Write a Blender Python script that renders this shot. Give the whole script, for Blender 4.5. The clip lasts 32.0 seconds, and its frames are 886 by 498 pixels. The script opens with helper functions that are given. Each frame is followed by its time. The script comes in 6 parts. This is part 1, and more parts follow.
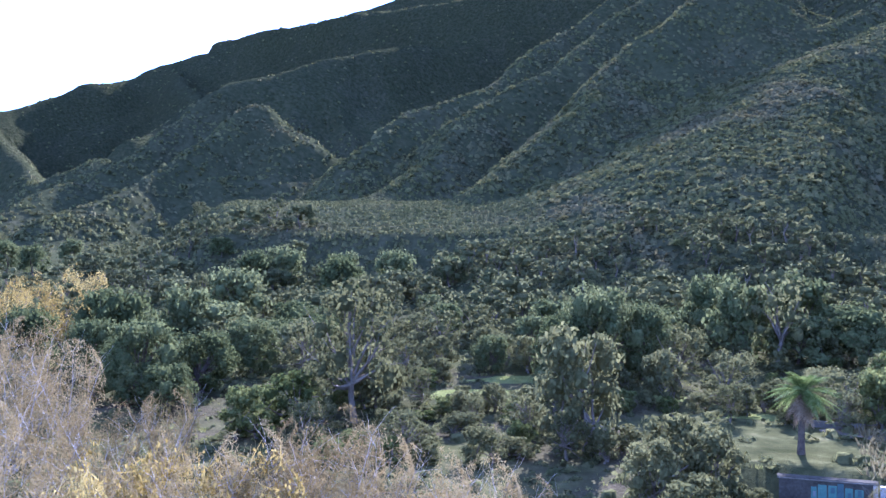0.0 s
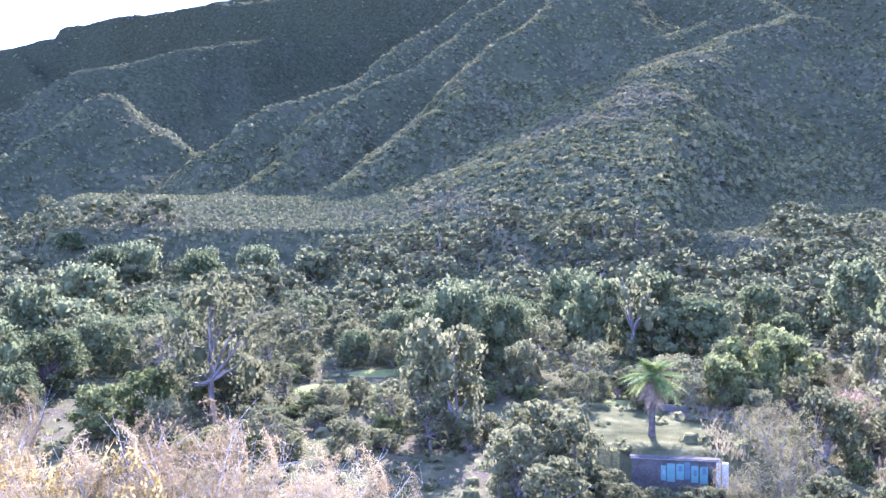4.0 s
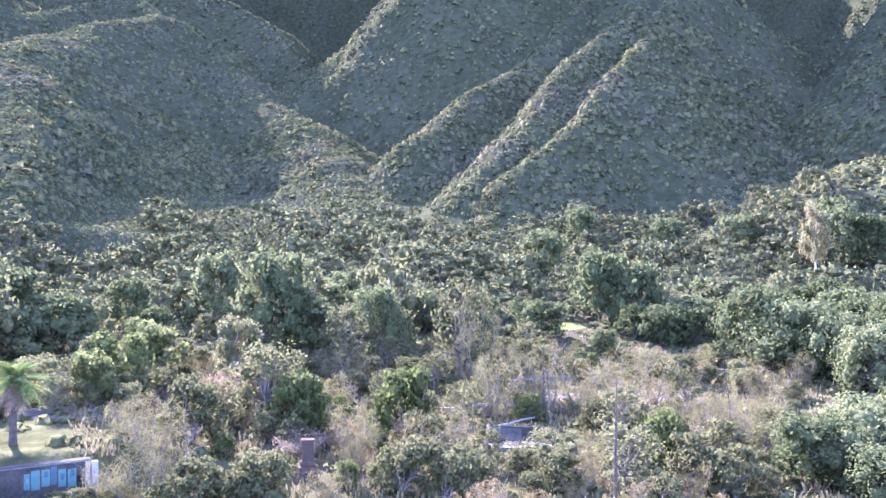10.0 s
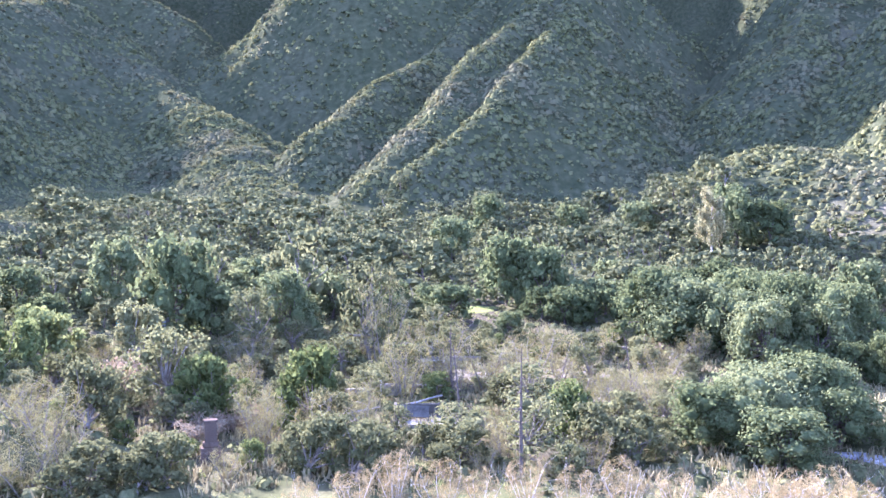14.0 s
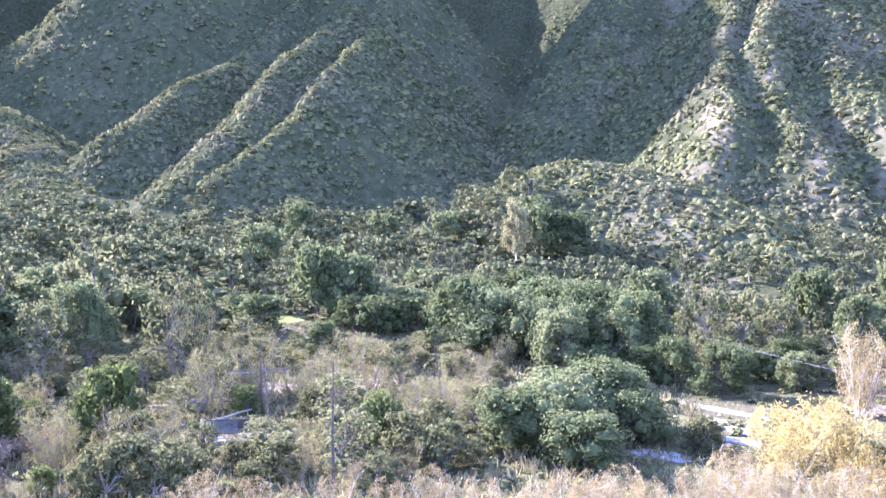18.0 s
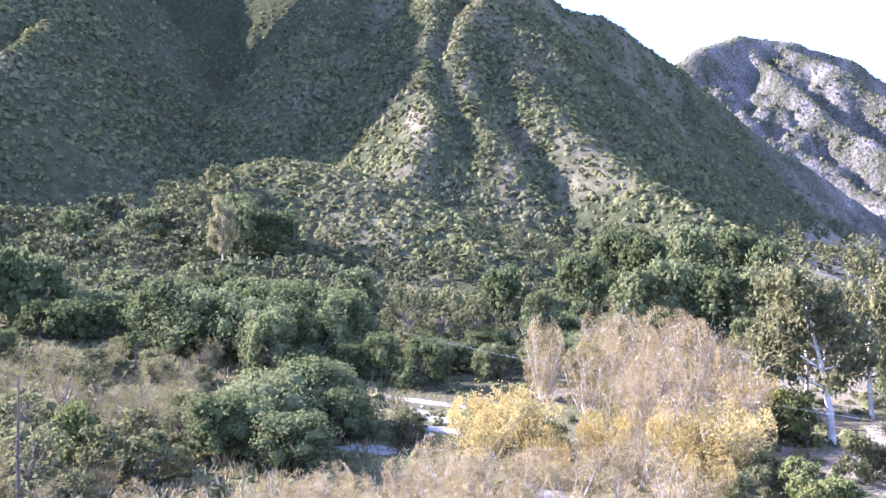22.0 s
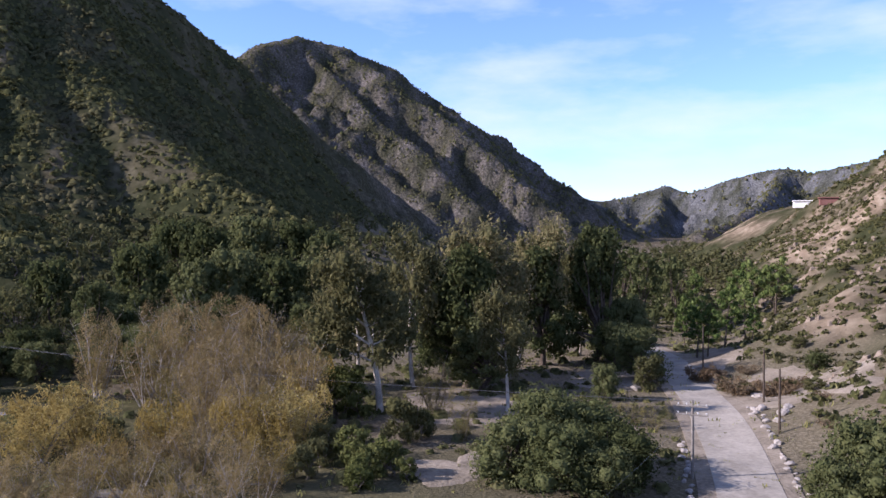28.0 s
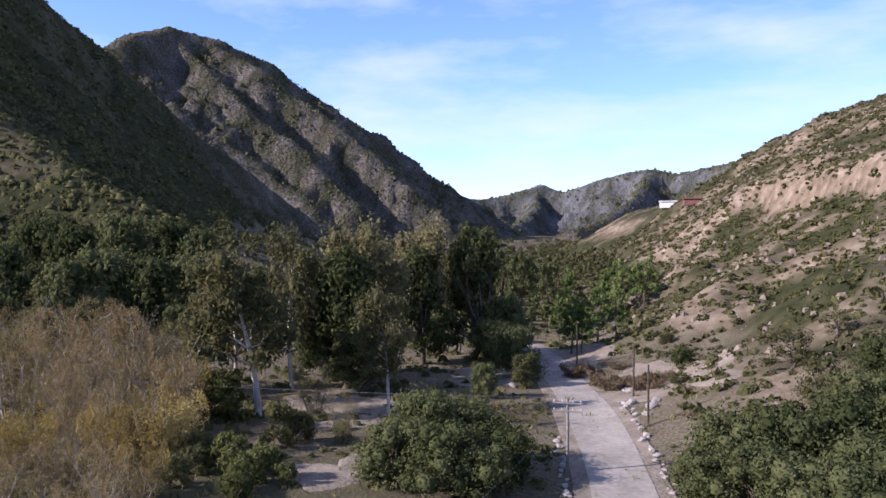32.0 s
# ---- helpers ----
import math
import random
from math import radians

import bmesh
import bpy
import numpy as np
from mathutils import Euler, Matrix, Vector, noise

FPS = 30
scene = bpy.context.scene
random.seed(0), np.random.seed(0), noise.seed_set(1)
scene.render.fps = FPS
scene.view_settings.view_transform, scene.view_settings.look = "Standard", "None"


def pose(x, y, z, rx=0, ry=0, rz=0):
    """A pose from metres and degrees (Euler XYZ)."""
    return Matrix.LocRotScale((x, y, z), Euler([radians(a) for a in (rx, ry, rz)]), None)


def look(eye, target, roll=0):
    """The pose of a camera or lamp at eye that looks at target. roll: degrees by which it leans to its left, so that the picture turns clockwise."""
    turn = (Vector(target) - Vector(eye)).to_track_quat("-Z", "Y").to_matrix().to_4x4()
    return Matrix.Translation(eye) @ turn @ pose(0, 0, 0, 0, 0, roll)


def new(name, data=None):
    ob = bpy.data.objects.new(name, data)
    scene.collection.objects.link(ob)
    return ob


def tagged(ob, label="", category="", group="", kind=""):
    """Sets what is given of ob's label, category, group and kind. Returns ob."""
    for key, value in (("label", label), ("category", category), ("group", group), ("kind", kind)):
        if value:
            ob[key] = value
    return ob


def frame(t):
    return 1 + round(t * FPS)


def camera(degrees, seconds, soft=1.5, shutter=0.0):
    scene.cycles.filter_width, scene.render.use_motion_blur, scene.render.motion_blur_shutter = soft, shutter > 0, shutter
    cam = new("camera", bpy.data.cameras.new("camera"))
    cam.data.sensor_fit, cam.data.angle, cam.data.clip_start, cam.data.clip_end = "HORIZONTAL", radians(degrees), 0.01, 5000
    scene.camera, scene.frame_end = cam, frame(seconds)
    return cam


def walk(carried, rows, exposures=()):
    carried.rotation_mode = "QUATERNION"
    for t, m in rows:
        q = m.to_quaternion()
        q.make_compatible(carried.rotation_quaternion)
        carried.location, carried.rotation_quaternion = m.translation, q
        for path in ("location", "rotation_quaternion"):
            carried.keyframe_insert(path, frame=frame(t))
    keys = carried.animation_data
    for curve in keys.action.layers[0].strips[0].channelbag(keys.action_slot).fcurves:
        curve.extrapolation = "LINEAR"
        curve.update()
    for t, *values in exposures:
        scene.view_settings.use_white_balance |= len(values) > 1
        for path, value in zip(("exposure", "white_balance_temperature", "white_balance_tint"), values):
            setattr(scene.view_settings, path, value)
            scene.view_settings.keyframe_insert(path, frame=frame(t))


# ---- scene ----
EYE = 28.0  # the lookout's height over the valley floor
cam = camera(54.26, 32.0)
PATH = [
    (0, pose(0.29, -0.33, EYE + 2.15, 89.98, 0.02, 0.00)),
    (0.5, pose(0.37, -0.36, EYE + 1.90, 89.97, 0.05, -2.44)),
    (1, pose(0.35, -0.26, EYE + 1.54, 89.88, 0.13, -4.36)),
    (1.5, pose(0.41, -0.30, EYE + 1.22, 89.87, 0.21, -5.57)),
    (2, pose(0.47, -0.35, EYE + 1.02, 89.83, 0.28, -6.87)),
    (2.5, pose(0.45, -0.38, EYE + 1.08, 89.77, 0.31, -7.13)),
    (4.5, pose(0.14, -0.03, EYE + 1.40, 89.85, -0.15, -11.13)),
    (5, pose(0.17, 0.10, EYE + 1.24, 89.87, -0.17, -14.22)),
    (5.5, pose(0.14, 0.07, EYE + 1.04, 89.83, -0.17, -17.40)),
    (6, pose(0.03, 0.15, EYE + 0.83, 89.82, -0.24, -20.95)),
    (6.5, pose(0.12, 0.35, EYE + 0.89, 89.81, -0.23, -24.06)),
    (7, pose(0.14, 0.55, EYE + 0.98, 89.79, -0.19, -27.71)),
    (7.5, pose(0.12, 0.56, EYE + 1.12, 89.78, -0.23, -30.94)),
    (8, pose(0.07, 0.45, EYE + 1.18, 89.71, -0.24, -34.77)),
    (8.5, pose(0.04, 0.31, EYE + 1.14, 89.64, -0.26, -39.09)),
    (9, pose(-0.01, 0.28, EYE + 1.19, 89.64, -0.23, -41.88)),
    (9.5, pose(-0.00, 0.11, EYE + 1.18, 89.61, -0.16, -45.00)),
    (10, pose(0.11, 0.08, EYE + 1.01, 89.53, -0.05, -49.14)),
    (10.5, pose(0.21, 0.03, EYE + 0.79, 89.52, -0.08, -52.44)),
    (11, pose(0.31, 0.06, EYE + 0.50, 89.45, -0.09, -54.40)),
    (11.5, pose(0.56, -0.17, EYE + -0.10, 89.38, 0.02, -54.82)),
    (12, pose(0.71, -0.20, EYE + -0.42, 89.30, 0.08, -55.12)),
    (12.5, pose(0.79, -0.21, EYE + -0.79, 89.26, 0.18, -55.09)),
    (13, pose(0.74, 0.01, EYE + -1.00, 89.17, 0.26, -54.76)),
    (13.5, pose(0.68, 0.02, EYE + -1.25, 89.11, 0.31, -54.87)),
    (14, pose(0.59, -0.02, EYE + -1.18, 89.05, 0.31, -55.17)),
    (14.5, pose(0.53, -0.05, EYE + -1.03, 89.04, 0.36, -55.95)),
    (16.5, pose(0.75, -0.10, EYE + -0.65, 89.43, 0.04, -57.69)),
    (17, pose(0.73, -0.03, EYE + -0.58, 89.47, -0.01, -61.32)),
    (17.5, pose(0.65, -0.02, EYE + -0.59, 89.49, 0.04, -64.62)),
    (18, pose(0.50, -0.04, EYE + -0.59, 89.46, 0.01, -67.59)),
    (18.5, pose(0.31, 0.06, EYE + -0.53, 89.41, -0.01, -69.19)),
    (19, pose(0.09, 0.08, EYE + -0.44, 89.43, 0.05, -71.43)),
    (19.5, pose(-0.10, 0.06, EYE + -0.39, 89.42, 0.06, -73.96)),
    (20, pose(-0.22, 0.04, EYE + -0.29, 89.42, 0.08, -77.11)),
    (20.5, pose(-0.31, -0.00, EYE + -0.26, 89.43, 0.06, -79.04)),
    (21, pose(-0.36, 0.01, EYE + -0.19, 89.40, 0.04, -81.08)),
    (21.5, pose(-0.29, -0.01, EYE + -0.23, 89.36, 0.00, -83.68)),
    (22, pose(-0.21, 0.06, EYE + -0.26, 89.36, -0.05, -86.79)),
    (22.5, pose(-0.26, 0.05, EYE + -0.24, 89.31, -0.04, -90.12)),
    (23, pose(-0.40, 0.17, EYE + -0.19, 89.25, 0.01, -94.45)),
    (23.5, pose(-0.46, 0.18, EYE + -0.23, 89.20, -0.09, -97.85)),
    (24, pose(-0.46, 0.13, EYE + -0.34, 89.19, -0.08, -100.43)),
    (24.5, pose(-0.47, 0.16, EYE + -0.47, 89.15, -0.06, -103.29)),
    (25, pose(-0.58, 0.06, EYE + -0.59, 89.13, -0.05, -106.11)),
    (25.5, pose(-0.60, 0.09, EYE + -0.74, 89.07, -0.03, -109.93)),
    (26, pose(-0.64, -0.05, EYE + -0.87, 89.10, 0.02, -112.51)),
    (26.5, pose(-0.67, 0.06, EYE + -0.83, 89.05, -0.02, -114.95)),
    (28.5, pose(-0.47, -0.09, EYE + -1.33, 88.91, 0.04, -115.18)),
    (29, pose(-0.46, -0.09, EYE + -1.33, 88.90, 0.08, -114.90)),
    (29.5, pose(-0.55, -0.08, EYE + -1.24, 88.86, 0.01, -115.34)),
    (30, pose(-0.54, -0.01, EYE + -1.07, 88.84, 0.01, -117.56)),
    (30.5, pose(-0.54, 0.00, EYE + -0.91, 88.82, 0.02, -119.91)),
    (31, pose(-0.57, 0.08, EYE + -0.84, 88.81, -0.11, -122.68)),
    (31.5, pose(-0.53, 0.18, EYE + -0.71, 88.77, -0.04, -123.41)),
    (32, pose(-0.56, 0.15, EYE + -0.73, 88.75, -0.05, -123.16)),
]
EXPOSURES = [(0.0, 2.82, 4500, 34), (1.0, 3.36, 4500, 39), (2.5, 3.76, 4550, 44), (6.0, 4.06, 4780, 49), (10.0, 4.03, 4850, 46), (14.0, 3.98, 4800, 40),
             (20.0, 3.74, 4880, 41), (23.0, 3.25, 5100, 33), (25.0, 2.55, 5450, 28), (26.5, 1.4, 5450, 28), (29.0, 0.97, 5450, 31), (32.0, 0.97, 5450, 31)]
walk(cam, PATH, EXPOSURES)

# ---- world and sun: a low winter sun behind the range ----
SUN_BEARING, SUN_HEIGHT = 18.0, 28.5
world = bpy.data.worlds.new("sky")
scene.world = world
world.use_nodes = True
wn, wl = world.node_tree.nodes, world.node_tree.links
wn.clear()
sky = wn.new("ShaderNodeTexSky")
sky.sky_type, sky.sun_disc = "NISHITA", False
sky.sun_elevation, sky.sun_rotation = radians(SUN_HEIGHT), radians(SUN_BEARING)
sky.air_density, sky.dust_density, sky.ozone_density = 0.85, 0.1, 3.0
w_coord = wn.new("ShaderNodeTexCoord")
w_map = wn.new("ShaderNodeMapping")
w_map.inputs["Scale"].default_value = (1.0, 1.6, 5.0)
w_map.inputs["Rotation"].default_value = (0.25, 0.1, 0.5)
w_noise = wn.new("ShaderNodeTexNoise")
w_noise.inputs["Scale"].default_value, w_noise.inputs["Detail"].default_value = 1.7, 7.0
w_noise.inputs["Roughness"].default_value = 0.55
w_ramp = wn.new("ShaderNodeValToRGB")
w_ramp.color_ramp.elements[0].position, w_ramp.color_ramp.elements[1].position = 0.44, 0.7
w_mix = wn.new("ShaderNodeMix")
w_mix.data_type = "RGBA"
w_mix.inputs["B"].default_value = (4.5, 4.8, 6.0, 1)
w_bg, w_out = wn.new("ShaderNodeBackground"), wn.new("ShaderNodeOutputWorld")
w_bg.inputs["Strength"].default_value = 0.11
wl.new(w_coord.outputs["Generated"], w_map.inputs["Vector"])
wl.new(w_map.outputs["Vector"], w_noise.inputs["Vector"])
wl.new(w_noise.outputs["Fac"], w_ramp.inputs["Fac"])
wl.new(w_ramp.outputs["Color"], w_mix.inputs["Factor"])
wl.new(sky.outputs["Color"], w_mix.inputs["A"])
wl.new(w_mix.outputs["Result"], w_bg.inputs["Color"])
wl.new(w_bg.outputs["Background"], w_out.inputs["Surface"])

sun = new("sun", bpy.data.lights.new("sun", "SUN"))
sun.data.energy, sun.data.angle, sun.data.color = 5.0, radians(0.53), (1.0, 0.88, 0.7)
sun_way = Vector((math.sin(radians(SUN_BEARING)) * math.cos(radians(SUN_HEIGHT)),
                  math.cos(radians(SUN_BEARING)) * math.cos(radians(SUN_HEIGHT)), math.sin(radians(SUN_HEIGHT))))
sun.matrix_world = look(sun_way * 900, (0, 0, 0))

# ---- the lie of the land: crests of hills and spurs (x, y, height) ----
CRESTS = {
    "hill_a": ((90, 410, 58), (119, 437, 72), (167, 495, 104), (223, 553, 135), (290, 616, 172), (370, 685, 211), (447, 741, 243), (476, 707, 218), (461, 632, 176), (431, 549, 137), (406, 474, 111), (366, 395, 80), (317, 320, 50)),
    "hill_a_back": ((459, 760, 251), (465, 842, 288), (477, 919, 340), (490, 1041, 401)),
    "hill_a_side": ((525, 868, 315), (571, 807, 293), (580, 734, 251), (529, 626, 175)),
    "spur_b": ((162, 594, 127), (209, 658, 161), (288, 738, 210), (386, 805, 248), (504, 883, 305), (627, 966, 363)),
    "spur_c": ((21, 469, 63), (38, 498, 77), (79, 554, 116), (120, 618, 158), (163, 680, 199), (233, 765, 260), (340, 919, 331)),
    "spur_d": ((-48, 517, 57), (-30, 549, 70), (-1, 600, 100), (20, 649, 130), (53, 698, 160), (108, 762, 202), (162, 834, 249), (250, 916, 318)),
    "spur_e": ((-82, 574, 51), (-67, 626, 92), (-30, 719, 146), (24, 779, 173), (64, 837, 205), (103, 894, 238), (168, 965, 292), (256, 1069, 380)),
    "spur_f": ((-262, 562, 50), (-249, 600, 60), (-235, 648, 77), (-220, 696, 99), (-203, 732, 116), (-187, 788, 148), (-173, 817, 162), (-159, 829, 168), (-141, 828, 133), (-120, 821, 99), (-101, 805, 65)),
    "spur_g": ((-338, 887, 118), (-301, 953, 166), (-263, 1047, 235), (-220, 1108, 255), (-143, 1191, 295), (-69, 1258, 325), (6, 1320, 341), (106, 1396, 377), (210, 1485, 458)),
    "range_far": ((-781, 1280, 202), (-729, 1424, 259), (-673, 1506, 295), (-642, 1574, 333), (-595, 1645, 354), (-542, 1716, 398), (-450, 1794, 451), (-370, 1863, 500), (-282, 1929, 529), (-187, 1991, 578), (-85, 2048, 627), (91, 2098, 689), (294, 2079, 751)),
    "range_rib": ((-542, 1716, 398), (-409, 1443, 285), (-369, 1246, 226), (-391, 1081, 165)),
    "range_rib_b": ((-187, 1991, 578), (-29, 1899, 540), (19, 1750, 477), (59, 1599, 402)),
    "left_low": ((-361, 714, 53), (-359, 770, 76), (-353, 827, 93), (-351, 861, 93), (-372, 928, 128)),
    "left_rib": ((-724, 1313, 237), (-570, 1112, 173), (-503, 1034, 139), (-418, 908, 96)),
    "canyon_left": ((506, 595, 162), (577, 624, 221), (636, 638, 260), (681, 641, 289), (754, 668, 351)),
    "ridge_d1": ((390, 345, 94), (453, 363, 130), (520, 374, 162), (606, 390, 211), (659, 400, 241), (770, 427, 314)),
    "ridge_d2": ((346, 273, 62), (378, 279, 84), (412, 284, 103), (474, 300, 148), (541, 304, 185), (582, 313, 210), (699, 348, 285)),
    # Unseen high crest, added only to throw shade over the bowl.
    "shading_crest": ((685, 540, 420), (820, 570, 500), (930, 610, 560)),
    "ridge_d3": ((347, 255, 62), (373, 253, 77), (398, 252, 91), (462, 260, 131), (495, 262, 153), (556, 276, 192), (635, 296, 244)),
    "face_rib": ((456, 117, 52), (546, 125, 113), (606, 131, 159), (668, 131, 199), (789, 135, 276)),
    "face_rib_b": ((492, 90, 70), (574, 85, 130), (645, 86, 172), (755, 91, 246)),
    "rock_spur": ((379, 26, 39), (398, 32, 52), (418, 35, 70), (439, 30, 88), (488, 39, 118), (538, 40, 150), (618, 42, 199), (738, 45, 275)),
    "rock_spur_b": ((399, -17, 52), (430, -2, 79), (480, 14, 107), (529, 17, 146), (600, 9, 193), (720, 2, 267)),
    "low_spur": ((389, 97, 64), (387, 83, 63), (380, 67, 59), (367, 51, 53), (349, 33, 44), (330, 18, 33), (315, 8, 27)),
    "crest_g": ((680, -11, 240), (600, -12, 184), (519, -20, 126), (479, -30, 100), (447, -45, 82), (421, -58, 68), (393, -71, 53), (371, -81, 43), (348, -93, 33)),
    "crest_top": ((897, 66, 372), (780, -4, 269), (769, -33, 233), (824, -93, 240), (870, -132, 232), (905, -162, 224), (957, -210, 202), (1037, -300, 160), (1112, -393, 124), (1186, -507, 66), (1240, -605, 22)),
    "peak_h": ((2056, -232, 407), (1972, -339, 389), (1958, -410, 419), (2012, -483, 470), (2060, -573, 504), (2069, -686, 489), (2057, -801, 448), (2039, -916, 376), (2027, -1004, 324), (2014, -1092, 285), (2003, -1166, 228), (1991, -1240, 168), (1973, -1392, 102), (1972, -1510, 11)),
    "peak_rib_a": ((1995, -455, 440), (1880, -480, 350), (1760, -535, 262), (1600, -600, 160), (1450, -660, 70)),
    "peak_rib_b": ((2060, -573, 504), (1910, -600, 395), (1750, -640, 292), (1600, -700, 190), (1450, -750, 85)),
    "peak_rib_c": ((2064, -640, 498), (1905, -722, 402), (1755, -800, 300), (1610, -865, 195), (1480, -905, 85)),
    "far_i": ((2525, -1602, 155), (2528, -1803, 137), (2527, -1900, 150), (2481, -2052, 196), (2381, -2080, 167), (2226, -2164, 220), (2085, -2222, 240), (1985, -2236, 216), (1770, -2266, 245), (1708, -2168, 228), (1582, -2119, 228), (1334, -2150, 264), (1164, -2246, 269)),
    "far_i_rib": ((2087, -2220, 239), (1841, -1899, 141), (1588, -1500, 52), (1462, -1297, 31)),
    "far_i_ribb": ((2490, -2041, 189), (2229, -1815, 98), (2007, -1540, 23)),
    "far_i_ribc": ((1708, -2168, 228), (1402, -1675, 134), (1161, -1275, 74), (1047, -1067, 39)),
    "main_range": ((-472, 1841, 476), (-173, 1591, 459), (84, 1448, 457), (339, 1358, 465), (652, 1182, 450), (915, 924, 421), (1077, 635, 419), (1105, 322, 369), (1035, 172, 358), (950, -4, 307)),
    "hill_j": ((314, -414, 64), (275, -393, 72), (243, -378, 79), (208, -364, 83), (166, -341, 84), (124, -306, 78)),
    "bench_j": ((199, -263, 29), (171, -246, 31), (147, -232, 34), (123, -217, 36), (94, -193, 34)),
    "bluff_j": ((174, -206, 17), (133, -168, 15), (113, -152, 14), (92, -136, 14), (66, -117, 13), (54, -112, 14)),
    "shelf_a": ((113, -152, 14), (147, -232, 33), (208, -364, 82)), "shelf_b": ((66, -117, 13), (94, -193, 33), (166, -341, 83)),
    "shelf_c": ((174, -206, 15), (199, -263, 28), (314, -414, 62)), "shelf_house": ((210, -270, 28), (330, -380, 42), (460, -510, 47)),

}
# side slope, roundness of the crest in metres
SIDE = {"hill_a": (0.43, 25), "low_spur": (0.55, 12), "bluff_j": (1.35, 5), "bench_j": (1.5, 4), "hill_j": (0.7, 20),
        "shelf_a": (0.6, 12), "shelf_b": (0.6, 12), "shelf_c": (0.6, 12), "shelf_house": (0.6, 30), "main_range": (1.25, 15),
        "peak_rib_a": (0.8, 10), "peak_rib_b": (0.8, 10), "peak_rib_c": (0.78, 12), "rock_spur": (1.0, 5), "rock_spur_b": (0.95, 6), "peak_h": (0.75, 25), "range_far": (0.7, 20), "far_i": (0.6, 30),
        "shading_crest": (1.5, 8), "ridge_d1": (0.95, 8), "ridge_d2": (0.95, 8), "ridge_d3": (1.15, 8), "crest_g": (0.95, 14), "crest_top": (1.15, 8), "left_low": (0.7, 15)}


CUT_BEARING, CUT_AWAY = (142.9, 145.1, 147.7, 150.4, 154.2), (330, 300, 275, 250, 215)


def hashed(ix, iy, seed):
    h = (ix * 374761393 + iy * 668265263 + seed * 974634777) & 0xFFFFFFFF
    h = ((h ^ (h >> 13)) * 1274126177) & 0xFFFFFFFF
    return ((h ^ (h >> 16)) & 0xFFFF) / 65535.0


def value_noise(x, y, seed=0):
    ix, iy = np.floor(x).astype(np.int64), np.floor(y).astype(np.int64)
    fx, fy = x - ix, y - iy
    fx, fy = fx * fx * (3 - 2 * fx), fy * fy * (3 - 2 * fy)
    a, b = hashed(ix, iy, seed), hashed(ix + 1, iy, seed)
    c, d = hashed(ix, iy + 1, seed), hashed(ix + 1, iy + 1, seed)
    return (a + (b - a) * fx) * (1 - fy) + (c + (d - c) * fx) * fy - 0.5


def fbm(x, y, size, octaves=4, seed=0):
    total, amp = 0.0, 1.0
    for k in range(octaves):
        total = total + amp * value_noise(x / size, y / size, seed + k)
        size, amp = size / 2.1, amp * 0.5
    return total


def step(a, b, v):
    s = np.clip((v - a) / (b - a), 0, 1)
    return s * s * (3 - 2 * s)


def floor_height(x, y):
    """The valley floor, the fan below the canyon, and the brushy terrace."""
    d, bearing = np.hypot(x, y), np.degrees(np.arctan2(x, y))
    bearing = np.where(bearing < -100, bearing + 360, bearing)
    upstream = np.interp(d, (0, 130, 200, 250, 400, 600, 800, 1200, 2500), (0, 0, 4, 8, 19, 30, 38, 55, 90))
    terrace = np.interp(d, (0, 150, 200, 250, 300, 344, 368, 400, 440, 500, 700, 1200, 2500), (0, 0, 4, 8, 11, 13, 36, 42, 51, 57, 62, 70, 90))
    fan = np.interp(d, (0, 130, 160, 200, 250, 320, 400, 500, 900, 2500), (0, 0, 1, 4.5, 10, 20, 35, 50, 80, 120))
    foot = np.interp(d, (0, 150, 200, 250, 300, 350, 420, 900, 2500), (0, 0, 2, 6, 12, 19, 26, 40, 90))
    down = np.interp(d, (0, 200, 300, 400, 900, 1500, 2500, 6000), (0, 0, 2, 4, 5, 5, 8, 20))
    edge = bearing + 4 * fbm(x, y, 60, 3, 9)
    z = upstream + (terrace - upstream) * step(-19, -13, edge)
    z = z + (fan - z) * step(22, 34, edge)
    z = z + (foot - z) * step(73, 86, edge)
    z = z + (down - z) * step(107, 117, edge)
    # the garden terrace held up by the painted wall
    along = (x - 43.7) * 0.941 - (y - 97.6) * 0.339
    behind = (x - 43.7) * 0.339 + (y - 97.6) * 0.941
    return np.maximum(z, 3.9 * step(0.2, 2.6, behind) * step(26, 10, np.abs(along)) * step(70, 40, behind))


def beyond_cut(x, y):
    """How far a spot lies behind the old road cut on the dry hill, and a mask along it."""
    d, bearing = np.hypot(x, y), np.degrees(np.arctan2(x, y))
    cut = np.interp(bearing, CUT_BEARING, CUT_AWAY)
    return d - cut + 5 * fbm(x, y, 16, 3, 51), step(140.0, 142.5, bearing) * step(157, 153, bearing)


